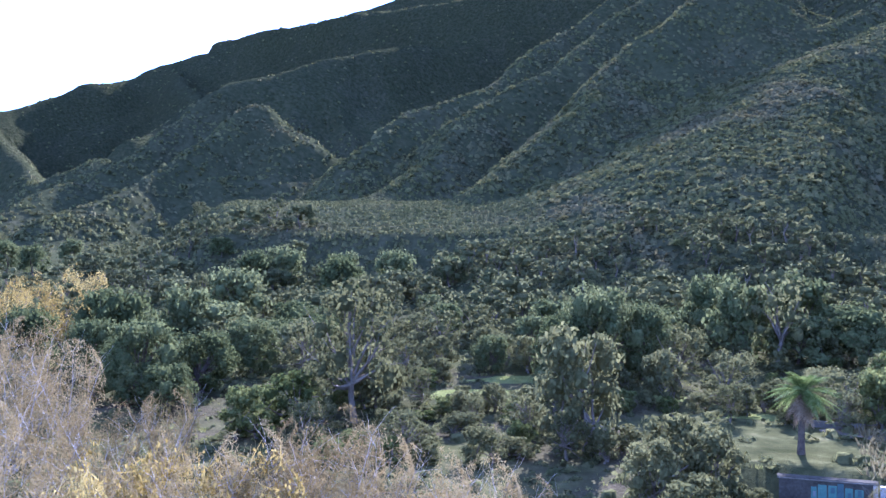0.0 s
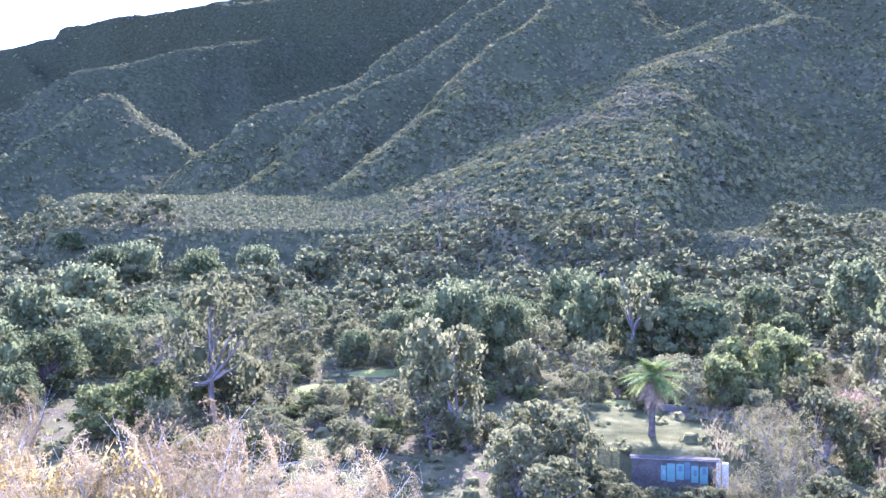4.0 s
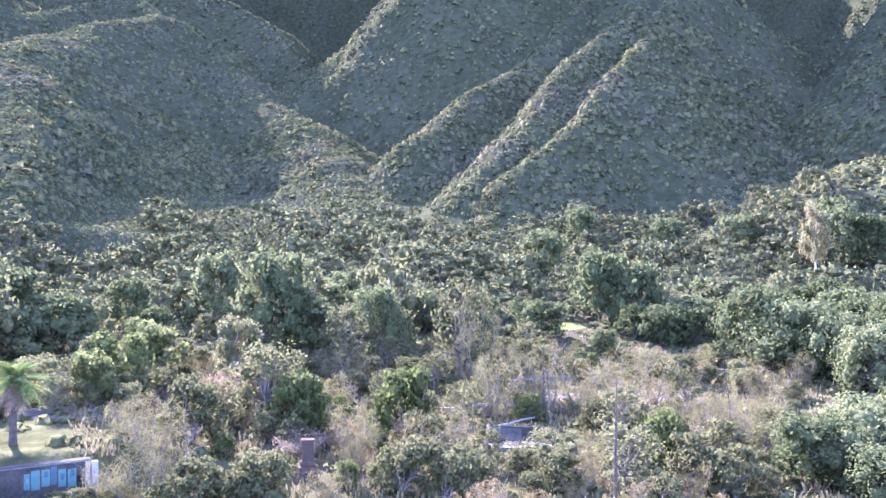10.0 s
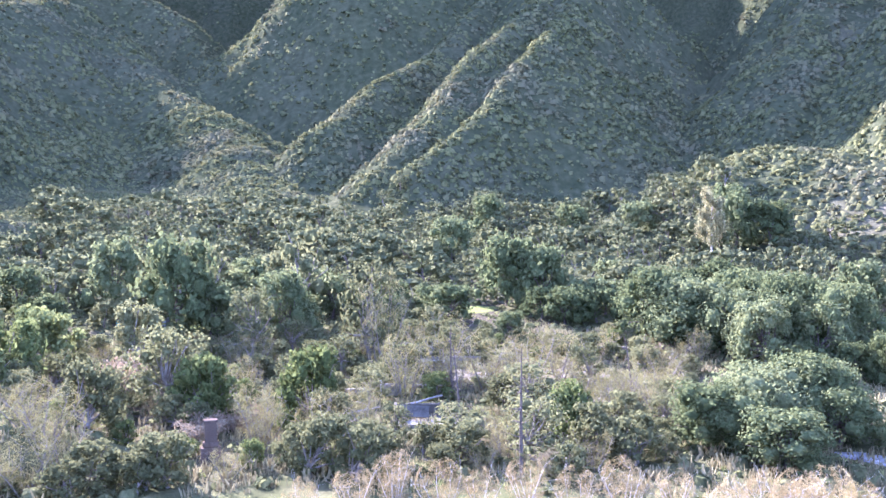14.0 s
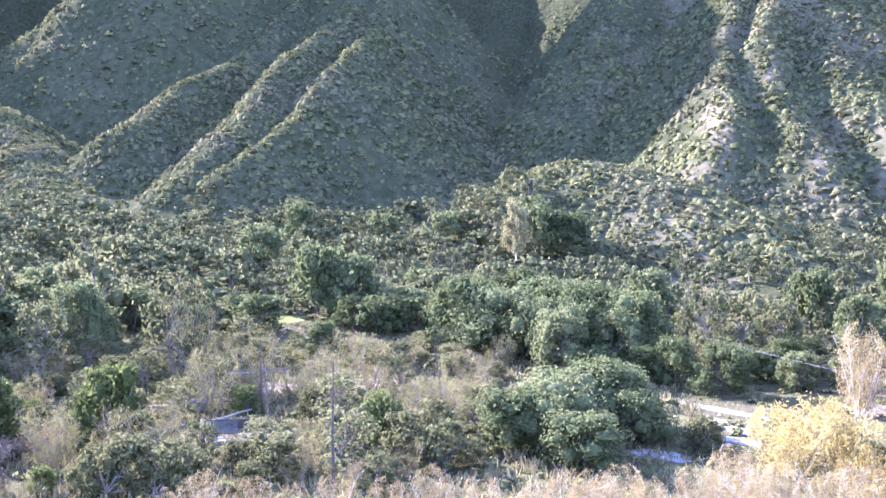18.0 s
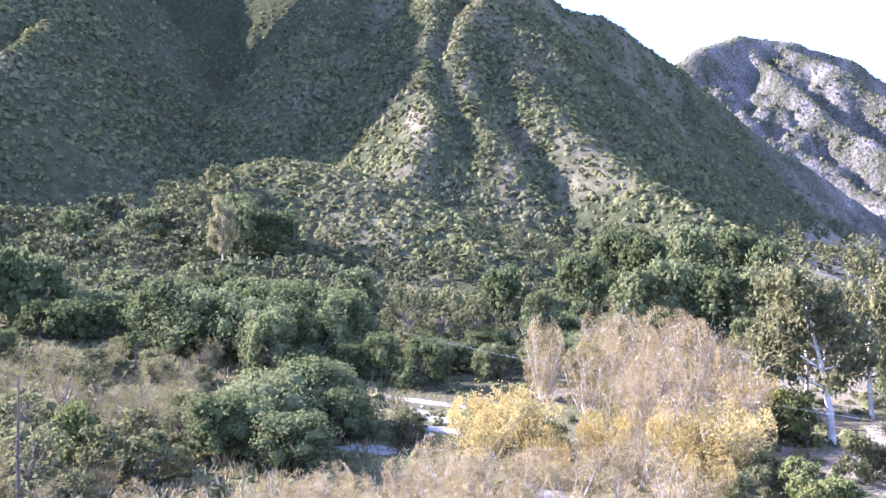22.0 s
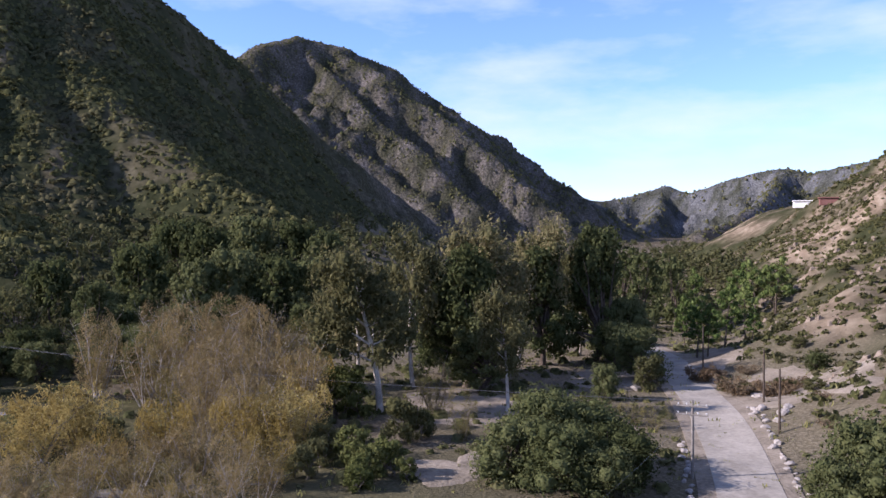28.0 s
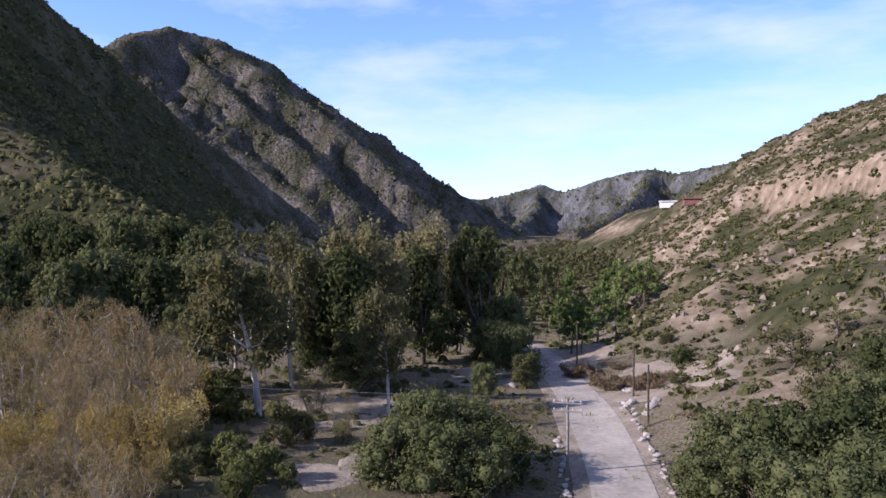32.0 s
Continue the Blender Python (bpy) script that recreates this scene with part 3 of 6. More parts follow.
# ---- ground: one sheet to the horizon ----
def land_material():
    m, n, l, b = node_material("land", 0.95)
    geo = n.new("ShaderNodeNewGeometry")
    cover, dry = n.new("ShaderNodeAttribute"), n.new("ShaderNodeAttribute")
    cover.attribute_name, dry.attribute_name = "cover", "rocky"

    def noise_at(scale, detail=6, rough=0.6):
        t = n.new("ShaderNodeTexNoise")
        t.inputs["Scale"].default_value, t.inputs["Detail"].default_value, t.inputs["Roughness"].default_value = scale, detail, rough
        l.new(geo.outputs["Position"], t.inputs["Vector"])
        return t

    def mix(fac, a, bb):
        x = n.new("ShaderNodeMix")
        x.data_type = "RGBA"
        l.new(fac, x.inputs["Factor"])
        l.new(a, x.inputs["A"])
        l.new(bb, x.inputs["B"])
        return x.outputs["Result"]

    wide, mid, fine = noise_at(0.03), noise_at(0.22), noise_at(2.2)
    soil = ramp_node(n, ((0.3, (0.09, 0.075, 0.052)), (0.5, (0.165, 0.138, 0.096)), (0.7, (0.265, 0.226, 0.165))))
    grass = ramp_node(n, ((0.3, (0.032, 0.034, 0.015)), (0.52, (0.06, 0.06, 0.025)), (0.7, (0.105, 0.098, 0.045))))
    litter = ramp_node(n, ((0.3, (0.028, 0.024, 0.015)), (0.5, (0.055, 0.047, 0.029)), (0.7, (0.1, 0.086, 0.055))))
    brush = ramp_node(n, ((0.3, (0.021, 0.024, 0.011)), (0.5, (0.036, 0.039, 0.018)), (0.75, (0.06, 0.059, 0.031))))
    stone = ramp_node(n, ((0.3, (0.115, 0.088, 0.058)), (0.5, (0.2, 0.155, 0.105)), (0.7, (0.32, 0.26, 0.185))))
    # The peak's grey-brown rock, also greyed to stand in for haze at distance.
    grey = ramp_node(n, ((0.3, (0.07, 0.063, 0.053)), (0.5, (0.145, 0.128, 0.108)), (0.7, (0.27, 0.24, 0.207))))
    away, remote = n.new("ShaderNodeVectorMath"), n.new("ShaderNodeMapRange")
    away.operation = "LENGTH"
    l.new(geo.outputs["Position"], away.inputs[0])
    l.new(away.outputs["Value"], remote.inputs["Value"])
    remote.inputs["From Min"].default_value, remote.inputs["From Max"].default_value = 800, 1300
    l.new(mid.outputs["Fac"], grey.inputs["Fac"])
    # Neutral grey past 2200 m: haze put into the farthest range's colour.
    haze_grey, most = ramp_node(n, ((0.3, (0.07, 0.073, 0.07)), (0.5, (0.13, 0.132, 0.13)), (0.7, (0.24, 0.24, 0.238)))), n.new("ShaderNodeMapRange")
    l.new(mid.outputs["Fac"], haze_grey.inputs["Fac"])
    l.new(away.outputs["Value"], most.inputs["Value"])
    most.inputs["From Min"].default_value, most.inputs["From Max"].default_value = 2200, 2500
    for r, t in ((soil, fine), (litter, fine), (grass, mid), (brush, mid), (stone, mid)):
        l.new(t.outputs["Fac"], r.inputs["Fac"])
    pick = ramp_node(n, ((0.38, (0, 0, 0)), (0.52, (1, 1, 1))))
    l.new(wide.outputs["Fac"], pick.inputs["Fac"])
    where, meadow, green = n.new("ShaderNodeSeparateXYZ"), n.new("ShaderNodeMapRange"), n.new("ShaderNodeMath")
    l.new(geo.outputs["Position"], where.inputs[0])
    l.new(where.outputs["Y"], meadow.inputs["Value"])
    meadow.inputs["From Min"].default_value, meadow.inputs["From Max"].default_value = -70, 20
    meadow.inputs["To Min"].default_value = 0.25
    green.operation = "MULTIPLY"
    l.new(pick.outputs["Color"], green.inputs[0])
    l.new(meadow.outputs["Result"], green.inputs[1])
    low = mix(green.outputs[0], mix(meadow.outputs["Result"], soil.outputs["Color"], litter.outputs["Color"]), grass.outputs["Color"])
    hills = mix(dry.outputs["Fac"], brush.outputs["Color"], mix(remote.outputs["Result"], stone.outputs["Color"], mix(most.outputs["Result"], grey.outputs["Color"], haze_grey.outputs["Color"])))
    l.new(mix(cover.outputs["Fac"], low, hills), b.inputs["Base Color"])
    both = n.new("ShaderNodeMath")
    both.operation = "ADD"
    l.new(mid.outputs["Fac"], both.inputs[0])
    l.new(fine.outputs["Fac"], both.inputs[1])
    bp = n.new("ShaderNodeBump")
    bp.inputs["Strength"].default_value, bp.inputs["Distance"].default_value = 0.5, 0.8
    l.new(both.outputs[0], bp.inputs["Height"])
    crag, craggy = noise_at(0.045, 9, 0.65), n.new("ShaderNodeMath")
    craggy.operation = "MULTIPLY"
    craggy.inputs[1].default_value = 0.9
    l.new(remote.outputs["Result"], craggy.inputs[0])
    cliffs = n.new("ShaderNodeBump")
    cliffs.inputs["Distance"].default_value = 26.0
    l.new(craggy.outputs[0], cliffs.inputs["Strength"])
    l.new(crag.outputs["Fac"], cliffs.inputs["Height"])
    l.new(bp.outputs["Normal"], cliffs.inputs["Normal"])
    l.new(cliffs.outputs["Normal"], b.inputs["Normal"])
    return m


def build_land():
    bearings = np.concatenate((np.arange(-34, 92, 0.36), np.arange(92, 128, 0.24), np.arange(128, 162, 0.36), np.arange(162, 326, 4.0)))
    rings = [0.0, 25.0, 50.0, 70.0]
    while rings[-1] < 4900:
        rings.append(rings[-1] + max(2.0 if 96 < rings[-1] < 106 else 3.4, min(0.0145 * rings[-1], 19 if rings[-1] < 2700 else 36)))
    rings = np.array(rings[1:])
    bb, rr = np.meshgrid(np.radians(bearings), rings)
    x, y = rr * np.sin(bb), rr * np.cos(bb)
    z, hill = ground(x, y)
    verts = np.concatenate((np.stack((x, y, z), -1).reshape(-1, 3), [[0, 0, 0]]))
    k, c = len(rings), len(bearings)
    i, j = np.meshgrid(np.arange(k - 1), np.arange(c), indexing="ij")
    a, b = i * c + j, i * c + (j + 1) % c
    quads = np.stack((a, a + c, b + c, b), -1).reshape(-1, 4)
    hub = np.stack((np.full(c, k * c), np.arange(c), (np.arange(c) + 1) % c), -1)
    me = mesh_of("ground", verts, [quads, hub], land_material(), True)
    bearing = np.degrees(np.arctan2(x, y))
    rocky = step(0.0, 0.3, fbm(x, y, 45, 4, 31) - 0.08) * (0.03 + 0.16 * step(74, 84, bearing))
    for way, spread_, near, far_ in ((85.6, 1.5, 360, 560), (92.0, 1.6, 370, 500), (88.2, 0.8, 420, 700)):
        streak = step(spread_, 0.3 * spread_, np.abs(bearing - way + 2 * fbm(x, y, 50, 3, 61))) * step(near, near + 30, rr) * step(far_, far_ - 80, rr)
        rocky = np.maximum(rocky, streak * np.clip(0.14 + 0.8 * fbm(x, y, 18, 3, 62), 0, 0.34))
    rocky = rocky + step(1000, 1200, rr) * step(92, 100, bearing) * np.clip(0.42 + 1.3 * fbm(x, y, 30, 4, 35), 0, 1) * 0.8
    rocky = np.where((bearing > 132) & (rr < 700), 0.38 + 1.3 * fbm(x, y, 14, 3, 33), rocky)
    fall = np.hypot(np.gradient(z, axis=0) / np.gradient(rr, axis=0), np.gradient(z, axis=1) / (rr * np.gradient(bb, axis=1)))
    rocky = np.clip(rocky + 0.7 * step(0.9, 1.4, fall) * step(128, 134, bearing), 0, 1)
    rocky = np.clip(rocky + 0.1 * step(900, 1300, rr) * step(76, 90, bearing), 0, 1)
    behind, along = beyond_cut(x, y)
    rocky = np.clip(rocky + along * step(0, 3, behind) * step(24, 12, behind), 0, 1)
    hill = np.clip(hill + step(215, 300, rr) * step(112, 104, bearing), 0, 1)
    for name, field in (("cover", hill), ("rocky", rocky)):
        at = me.attributes.new(name, "FLOAT", "POINT")
        at.data.foreach_set("value", np.concatenate((field.ravel(), [0.0])).astype(np.float32))
    return tagged(new("ground", me), "brushy valley floor rising into steep chaparral hills", "ground", kind="structure")


build_land()


# ---- plants: one of each kind and shape, then copies ----
def limb(rng, start, way, length, r0, r1, bends=4, wander=0.25):
    p, w, out = np.array(start, float), np.array(way, float), []
    w /= np.linalg.norm(w)
    for k in range(bends + 1):
        out.append((*p, r0 + (r1 - r0) * k / bends))
        w = w + rng.normal(size=3) * wander
        w /= np.linalg.norm(w)
        p = p + w * length / bends
    return out


def broadleaf(seed, tall, wide, leaf, bark, n=900, size=0.55, lobes=11, trunk=0.3, lean=0.2, shell=0.5, low=0.15, stems=1, bare=0.0, reach_out=99, sides=5, core=0.58):
    """A rounded tree of height 1 * tall: trunk, limbs that reach into lobes of leaf clumps."""
    rng = np.random.default_rng(seed)
    blobs, limbs = [], []
    fork = tall * trunk
    for s in range(stems):
        foot = np.array((0.0, 0.0, -0.3)) if stems == 1 else np.array((*(rng.normal(size=2) * wide * 0.12), -0.3))
        limbs.append(limb(rng, foot, (rng.normal() * lean, rng.normal() * lean, 1), fork + 0.3, 0.035 * tall + 0.05, 0.025 * tall, 3, 0.12))
    for k in range(lobes):
        a, u = k * 2.4 + rng.uniform(-0.4, 0.4), (k + 0.5) / lobes
        zz = tall * (low + (0.9 - low) * (1 - u ** 1.3)) * rng.uniform(0.92, 1.04)
        reach = wide * 0.5 * math.sqrt(max(0.05, 1 - (zz / tall) ** 2.4)) * rng.uniform(0.45, 0.9)
        rad = wide * rng.uniform(0.12, 0.25)
        c = (math.cos(a) * reach, math.sin(a) * reach, min(zz, tall - rad * 0.75))
        blobs.append((*c, rad, rad * rng.uniform(0.6, 0.85)))
        if k >= reach_out:
            continue
        top = limbs[k % stems][-1][:3]
        way = np.array(c) - np.array(top)
        limbs.append(limb(rng, top, way, np.linalg.norm(way) * 1.02, 0.016 * tall + 0.02, 0.02, 4, 0.18))
        if bare:
            for q in range(2):
                limbs.append(limb(rng, limbs[-1][2][:3], way / np.linalg.norm(way) + rng.normal(size=3) * 0.5, rad * 1.5, 0.035, 0.012, 3, 0.2))
    wood = mesh_of("trunk", *tubes(limbs, sides), bark, True)
    leaves = mesh_of("crown", *crown_cards(rng, blobs, n, size, size * 0.7, shell, core=core, sides=6 if n > 300 else 4), leaf, True)
    return wood, leaves


def rounded(c, tall, wide):
    """Draws stray twigs back into a domed crown."""
    c = c * 1.0
    c[:, 2] = np.clip(c[:, 2], tall * 0.12, tall * 0.99)
    limit = wide * 0.56 * np.sqrt(np.clip(1.03 - ((c[:, 2] / tall - 0.5) / 0.52) ** 2, 0.02, 1))
    off = np.hypot(c[:, 0], c[:, 1]) + 1e-6
    c[:, :2] *= np.minimum(1, limit / off)[:, None]
    return c


def twiggy(seed, tall, wide, leaf, bark, n=1300, leaves=0, leaf_size=0.2, stems=5, twig=1.1, thin=0.05):
    """A bare winter tree: upright stems in a dense haze of fine twigs."""
    rng = np.random.default_rng(seed)
    limbs, tips = [], []
    for s in range(stems):
        a = s * 2.4
        foot = (math.cos(a) * wide * 0.08, math.sin(a) * wide * 0.08, -0.3)
        main = limb(rng, foot, (math.cos(a) * 0.32 * wide / tall * 2, math.sin(a) * 0.32 * wide / tall * 2, 1), tall * rng.uniform(0.65, 0.95), 0.012 * tall + 0.02, 0.02, 6, 0.07)
        limbs.append(main)
        for q in range(1, 7):
            for rep in range(2):
                br = limb(rng, main[q][:3], (rng.normal() * 0.9, rng.normal() * 0.9, 0.8), tall * rng.uniform(0.12, 0.28), 0.03, 0.012, 3, 0.15)
                limbs.append(br)
                tips += [b[:3] for b in br[1:]]
    tips = np.array(tips)
    c = tips[rng.integers(0, len(tips), n)] + rng.normal(size=(n, 3)) * (wide * 0.09, wide * 0.09, tall * 0.035)
    c = rounded(c, tall, wide)
    way = rng.normal(size=(n, 3)) * 0.75 + (0, 0, 0.6)
    way /= np.linalg.norm(way, axis=1)[:, None]
    s = np.cross(way, unit(rng, n))
    s /= np.linalg.norm(s, axis=1)[:, None]
    L = (twig * rng.uniform(0.5, 1.5, n))[:, None]
    v = np.stack((c - way * L / 2 - s * thin, c - way * L / 2 + s * thin, c + way * L / 2 + s * thin * 0.3, c + way * L / 2 - s * thin * 0.3), 1).reshape(-1, 3)
    q = np.arange(n * 4).reshape(-1, 4)
    if leaves:
        cc = tips[rng.integers(0, len(tips), leaves)] + rng.normal(size=(leaves, 3)) * (wide * 0.1, wide * 0.1, tall * 0.05)
        cc = rounded(cc, tall, wide)
        v2, q2 = cards(rng, cc, unit(rng, leaves), leaf_size, leaf_size * 0.8)
        v, q = np.concatenate((v, v2)), np.concatenate((q, q2 + len(v)))
    return mesh_of("trunk", *tubes(limbs, 3), bark, True), mesh_of("crown", v, q, leaf)


def gum_tree(seed, tall, wide, n=5200):
    """A tall gum: pale forked trunk, open rising limbs, hanging clumps of leaf."""
    rng = np.random.default_rng(seed)
    limbs, blobs = [], []
    main = limb(rng, (0, 0, -0.3), (0.05, 0.03, 1), tall * 0.8, 0.02 * tall, 0.06, 8, 0.06)
    limbs.append(main)
    for k in range(16):
        q = 3 + k % 6
        a = k * 2.4 + rng.uniform(-0.3, 0.3)
        length = wide * rng.uniform(0.3, 0.55) * (1.15 - 0.06 * q)
        br = limb(rng, main[min(q, 8)][:3], (math.cos(a), math.sin(a), rng.uniform(0.5, 1.1)), length, 0.006 * tall, 0.03, 4, 0.15)
        limbs.append(br)
        for e in (br[2], br[3], br[4]):
            rad = rng.uniform(0.1, 0.17) * wide
            blobs.append((e[0], e[1], e[2] - rad * 0.1, rad, rad * 1.1))
    blobs.append((*main[-1][:3], wide * 0.14, wide * 0.16))
    return mesh_of("trunk", *tubes(limbs, 6), PALE_BARK, True), mesh_of("crown", *crown_cards(rng, blobs, n, 0.58, 0.32, 0.25, 0.5, 0.6, 0.36), GUM_LEAF, True)


def pine(seed, tall, wide, n=1200):
    rng = np.random.default_rng(seed)
    limbs, blobs = [limb(rng, (0, 0, -0.3), (0.06, 0.02, 1), tall * 0.9, 0.02 * tall, 0.05, 6, 0.05)], []
    for k in range(15):
        h = 0.3 + 0.62 * k / 15
        a = k * 2.4
        reach = wide * 0.5 * (1 - ((h - 0.35) / 0.75) ** 2) * rng.uniform(0.6, 1)
        start = (limbs[0][3][0], limbs[0][3][1], tall * h * 0.9)
        br = limb(rng, start, (math.cos(a), math.sin(a), 0.35), reach, 0.05, 0.02, 3, 0.12)
        limbs.append(br)
        blobs += [(*br[2][:3], wide * 0.12, wide * 0.08), (*br[3][:3], wide * 0.14, wide * 0.1)]
    blobs.append((limbs[0][-1][0], limbs[0][-1][1], tall * 0.93, wide * 0.16, wide * 0.16))
    return mesh_of("trunk", *tubes(limbs, 6), BARK, True), mesh_of("crown", *crown_cards(rng, blobs, n, 0.5, 0.3, 0.3, 0, 0.6, 0.62, 4), PINE_LEAF, True)


KINDS = {
    "oak": ("live_oak", "broad live oak with dense dark olive foliage", "tree", 10.0,
            [broadleaf(10 + k, 10, 11 + k % 3, OAK_LEAF, BARK, 4400, 0.43, 26, 0.25, shell=0.55, core=0.52) for k in range(4)]),
    "sage": ("shrub_tree", "rounded grey-green shrubby tree in winter sun", "tree", 6.0,
             [broadleaf(20 + k, 6, 6.2, SAGE_LEAF, GREY_BARK, 1600, 0.42, 16, 0.15, low=0.1, stems=3, core=0.5) for k in range(4)]),
    "green": ("green_bush", "light green leafy bush among dry grass", "bush", 5.0,
              [broadleaf(30 + k, 5, 5.5, LIGHT_LEAF, GREY_BARK, 1500, 0.4, 15, 0.12, low=0.08, stems=3, core=0.5) for k in range(3)]),
    "thin": ("thin_oak", "half bare oak with grey limbs and thin foliage", "tree", 9.0,
             [broadleaf(40 + k, 9, 8.5, SAGE_LEAF, GREY_BARK, 1300, 0.42, 15, 0.3, bare=1, sides=4, core=0.36) for k in range(4)]),
    "bare": ("bare_tree", "leafless pinkish-brown winter tree with fine twigs", "tree", 9.0,
             [twiggy(50 + k, 9, 6.0, PINK_TWIG, GREY_BARK, 800, stems=6, thin=0.03) for k in range(4)]),
    "alder": ("alder", "bare tan riverside alder in a haze of twigs", "tree", 13.0,
              [twiggy(60 + k, 13, 8.0, TAN_TWIG, ALDER_BARK, 1700, 1500, 0.24, 6, 0.85, 0.034) for k in range(4)]),
    "gold": ("golden_alder", "riverside alder with olive-gold late autumn leaves", "tree", 13.0,
             [twiggy(65 + k, 13, 8.0, GOLD_LEAF, ALDER_BARK, 900, 1500, 0.24, 5, 0.8, 0.03) for k in range(3)]),
    "willow": ("yellow_willow", "willow with golden yellow autumn leaves", "tree", 9.0,
               [twiggy(70 + k, 9, 8.0, YELLOW_LEAF, GREY_BARK, 700, 1500, 0.3, 7, 1.0) for k in range(3)]),
    "gum": ("gum_tree", "tall gum tree with pale trunk and drooping olive leaves", "tree", 24.0,
            [gum_tree(80 + k, 24, 15) for k in range(3)]),
    "darkgum": ("leafy_tree", "tall dense dark green leafy tree", "tree", 20.0,
                [broadleaf(90 + k, 20, 12, OAK_LEAF, BARK, 4200, 0.75, 28, 0.22, low=0.12, core=0.5) for k in range(3)]),
    "pine": ("pine_tree", "bright green pine with a bare lower trunk", "tree", 13.0,
             [pine(100 + k, 13, 8) for k in range(3)]),
    "rust": ("rusty_bush", "low bush with rust-orange dead leaves", "bush", 3.0,
             [twiggy(110 + k, 3, 4.5, RUST_LEAF, GREY_BARK, 500, 700, 0.25, 6, 0.6) for k in range(2)]),
}
MID_SHAPES = {
    "oak": [broadleaf(10 + k, 10, 11 + k % 3, OAK_LEAF, BARK, 1500, 0.7, 22, 0.22, reach_out=5, sides=4, core=0.52) for k in range(4)],
    "sage": [broadleaf(20 + k, 6, 6.2, SAGE_LEAF, GREY_BARK, 520, 0.66, 13, 0.15, low=0.1, reach_out=2, sides=4, core=0.5) for k in range(4)],
    "thin": [broadleaf(40 + k, 9, 8.5, SAGE_LEAF, GREY_BARK, 420, 0.5, 12, 0.3, reach_out=8, core=0.45, sides=4) for k in range(4)],
    "darkgum": [broadleaf(90 + k, 20, 12, OAK_LEAF, BARK, 800, 0.95, 20, 0.22, low=0.12, reach_out=5, sides=4) for k in range(3)],
}
FAR_SHAPES = {
    "oak": [broadleaf(10 + k, 10, 11 + k % 3, OAK_LEAF, BARK, 110, 1.2, 12, 0.22, reach_out=2, sides=4) for k in range(4)],
    "sage": [broadleaf(20 + k, 6, 6.2, SAGE_LEAF, GREY_BARK, 95, 0.8, 9, 0.15, low=0.1, reach_out=1, sides=4) for k in range(4)],
    "thin": [broadleaf(40 + k, 9, 8.5, SAGE_LEAF, GREY_BARK, 110, 0.85, 10, 0.3, reach_out=4, core=0.6, sides=4) for k in range(4)],
    "pine": [pine(100 + k, 13, 8, 260) for k in range(3)],
    "darkgum": [broadleaf(90 + k, 20, 12, OAK_LEAF, BARK, 160, 1.5, 14, 0.22, low=0.12, reach_out=3, sides=4) for k in range(3)],
}
plant_rng = random.Random(7)


def plant(kind, x, y, tall=None, wide=1.0, shape=None):
    """Sets one tree with its trunk and crown on the ground."""
    name, label, category, full, shapes = KINDS[kind]
    if math.hypot(x, y) > 195:
        shapes = MID_SHAPES.get(kind, shapes)
    k = plant_rng.randrange(len(shapes)) if shape is None else shape % len(shapes)
    s = (tall or full * plant_rng.uniform(0.8, 1.15)) / full
    m = pose(x, y, height(x, y) - 0.1, 0, 0, plant_rng.uniform(0, 360)) @ Matrix.Diagonal((s * max(wide, 0.72), s * max(wide, 0.72), s, 1))
    tree = thing(name, m, label, category, group=name.replace("_", " ") + "s of the valley")
    part("trunk", shapes[k][0], tree)
    part("crown", shapes[k][1], tree)
    return tree


PLANTED = []


def plant_all(kind, *rows):
    """Rows of x, y, height, relative width."""
    for x, y, tall, wide in rows:
        plant(kind, x, y, tall, wide)
        PLANTED.append((x, y))


plant_all("alder", (-20, 75, 12.4, 0.91), (-14, 76, 12.1, 0.92), (-8, 75, 11.4, 0.94), (-10, 73, 11.0, 0.85), (-25, 73, 12.4, 0.92), (-28, 70, 12.2, 0.92), (1, 76, 9.8, 0.88), (-36, 73, 12.9, 0.90), (-20, 70, 11.4, 0.84), (-10, 81, 15.7, 0.89), (-13, 83, 13.9, 0.77), (-6, 81, 13.9, 0.77), (-1, 80, 12.1, 0.92), (4, 80, 11.1, 0.95), (8, 79, 9.4, 0.90), (-17, 78, 13.8, 0.87), (-33, 77, 12.6, 0.91), (-28, 83, 13.0, 0.90), (-41, 85, 13.4, 0.98), (-4, 74, 11.3, 0.94))
plant_all("alder", (-64, 135, 18.5, 0.89), (-55, 128, 16.2, 0.87), (-58, 116, 16.5, 0.95), (-49, 109, 14.5, 0.94), (-41, 104, 12.5, 1.01), (-35, 109, 12.3, 0.82), (-72, 131, 18.8, 0.88), (-52, 96, 13.8, 1.06), (78, 20, 5.9, 1.05), (79, 17, 5.8, 1.06), (75, 22, 5.4, 0.95), (150, -9, 14.7, 0.46), (168, -21, 15.5, 0.54), (148, -23, 15.3, 1.00), (152, -31, 15.9, 0.98), (123, -22, 13.2, 0.89), (116, -19, 11.7, 0.83), (105, -23, 9.9, 0.99), (139, -15, 12.0, 0.93), (92, -3, 6.5, 1.15))
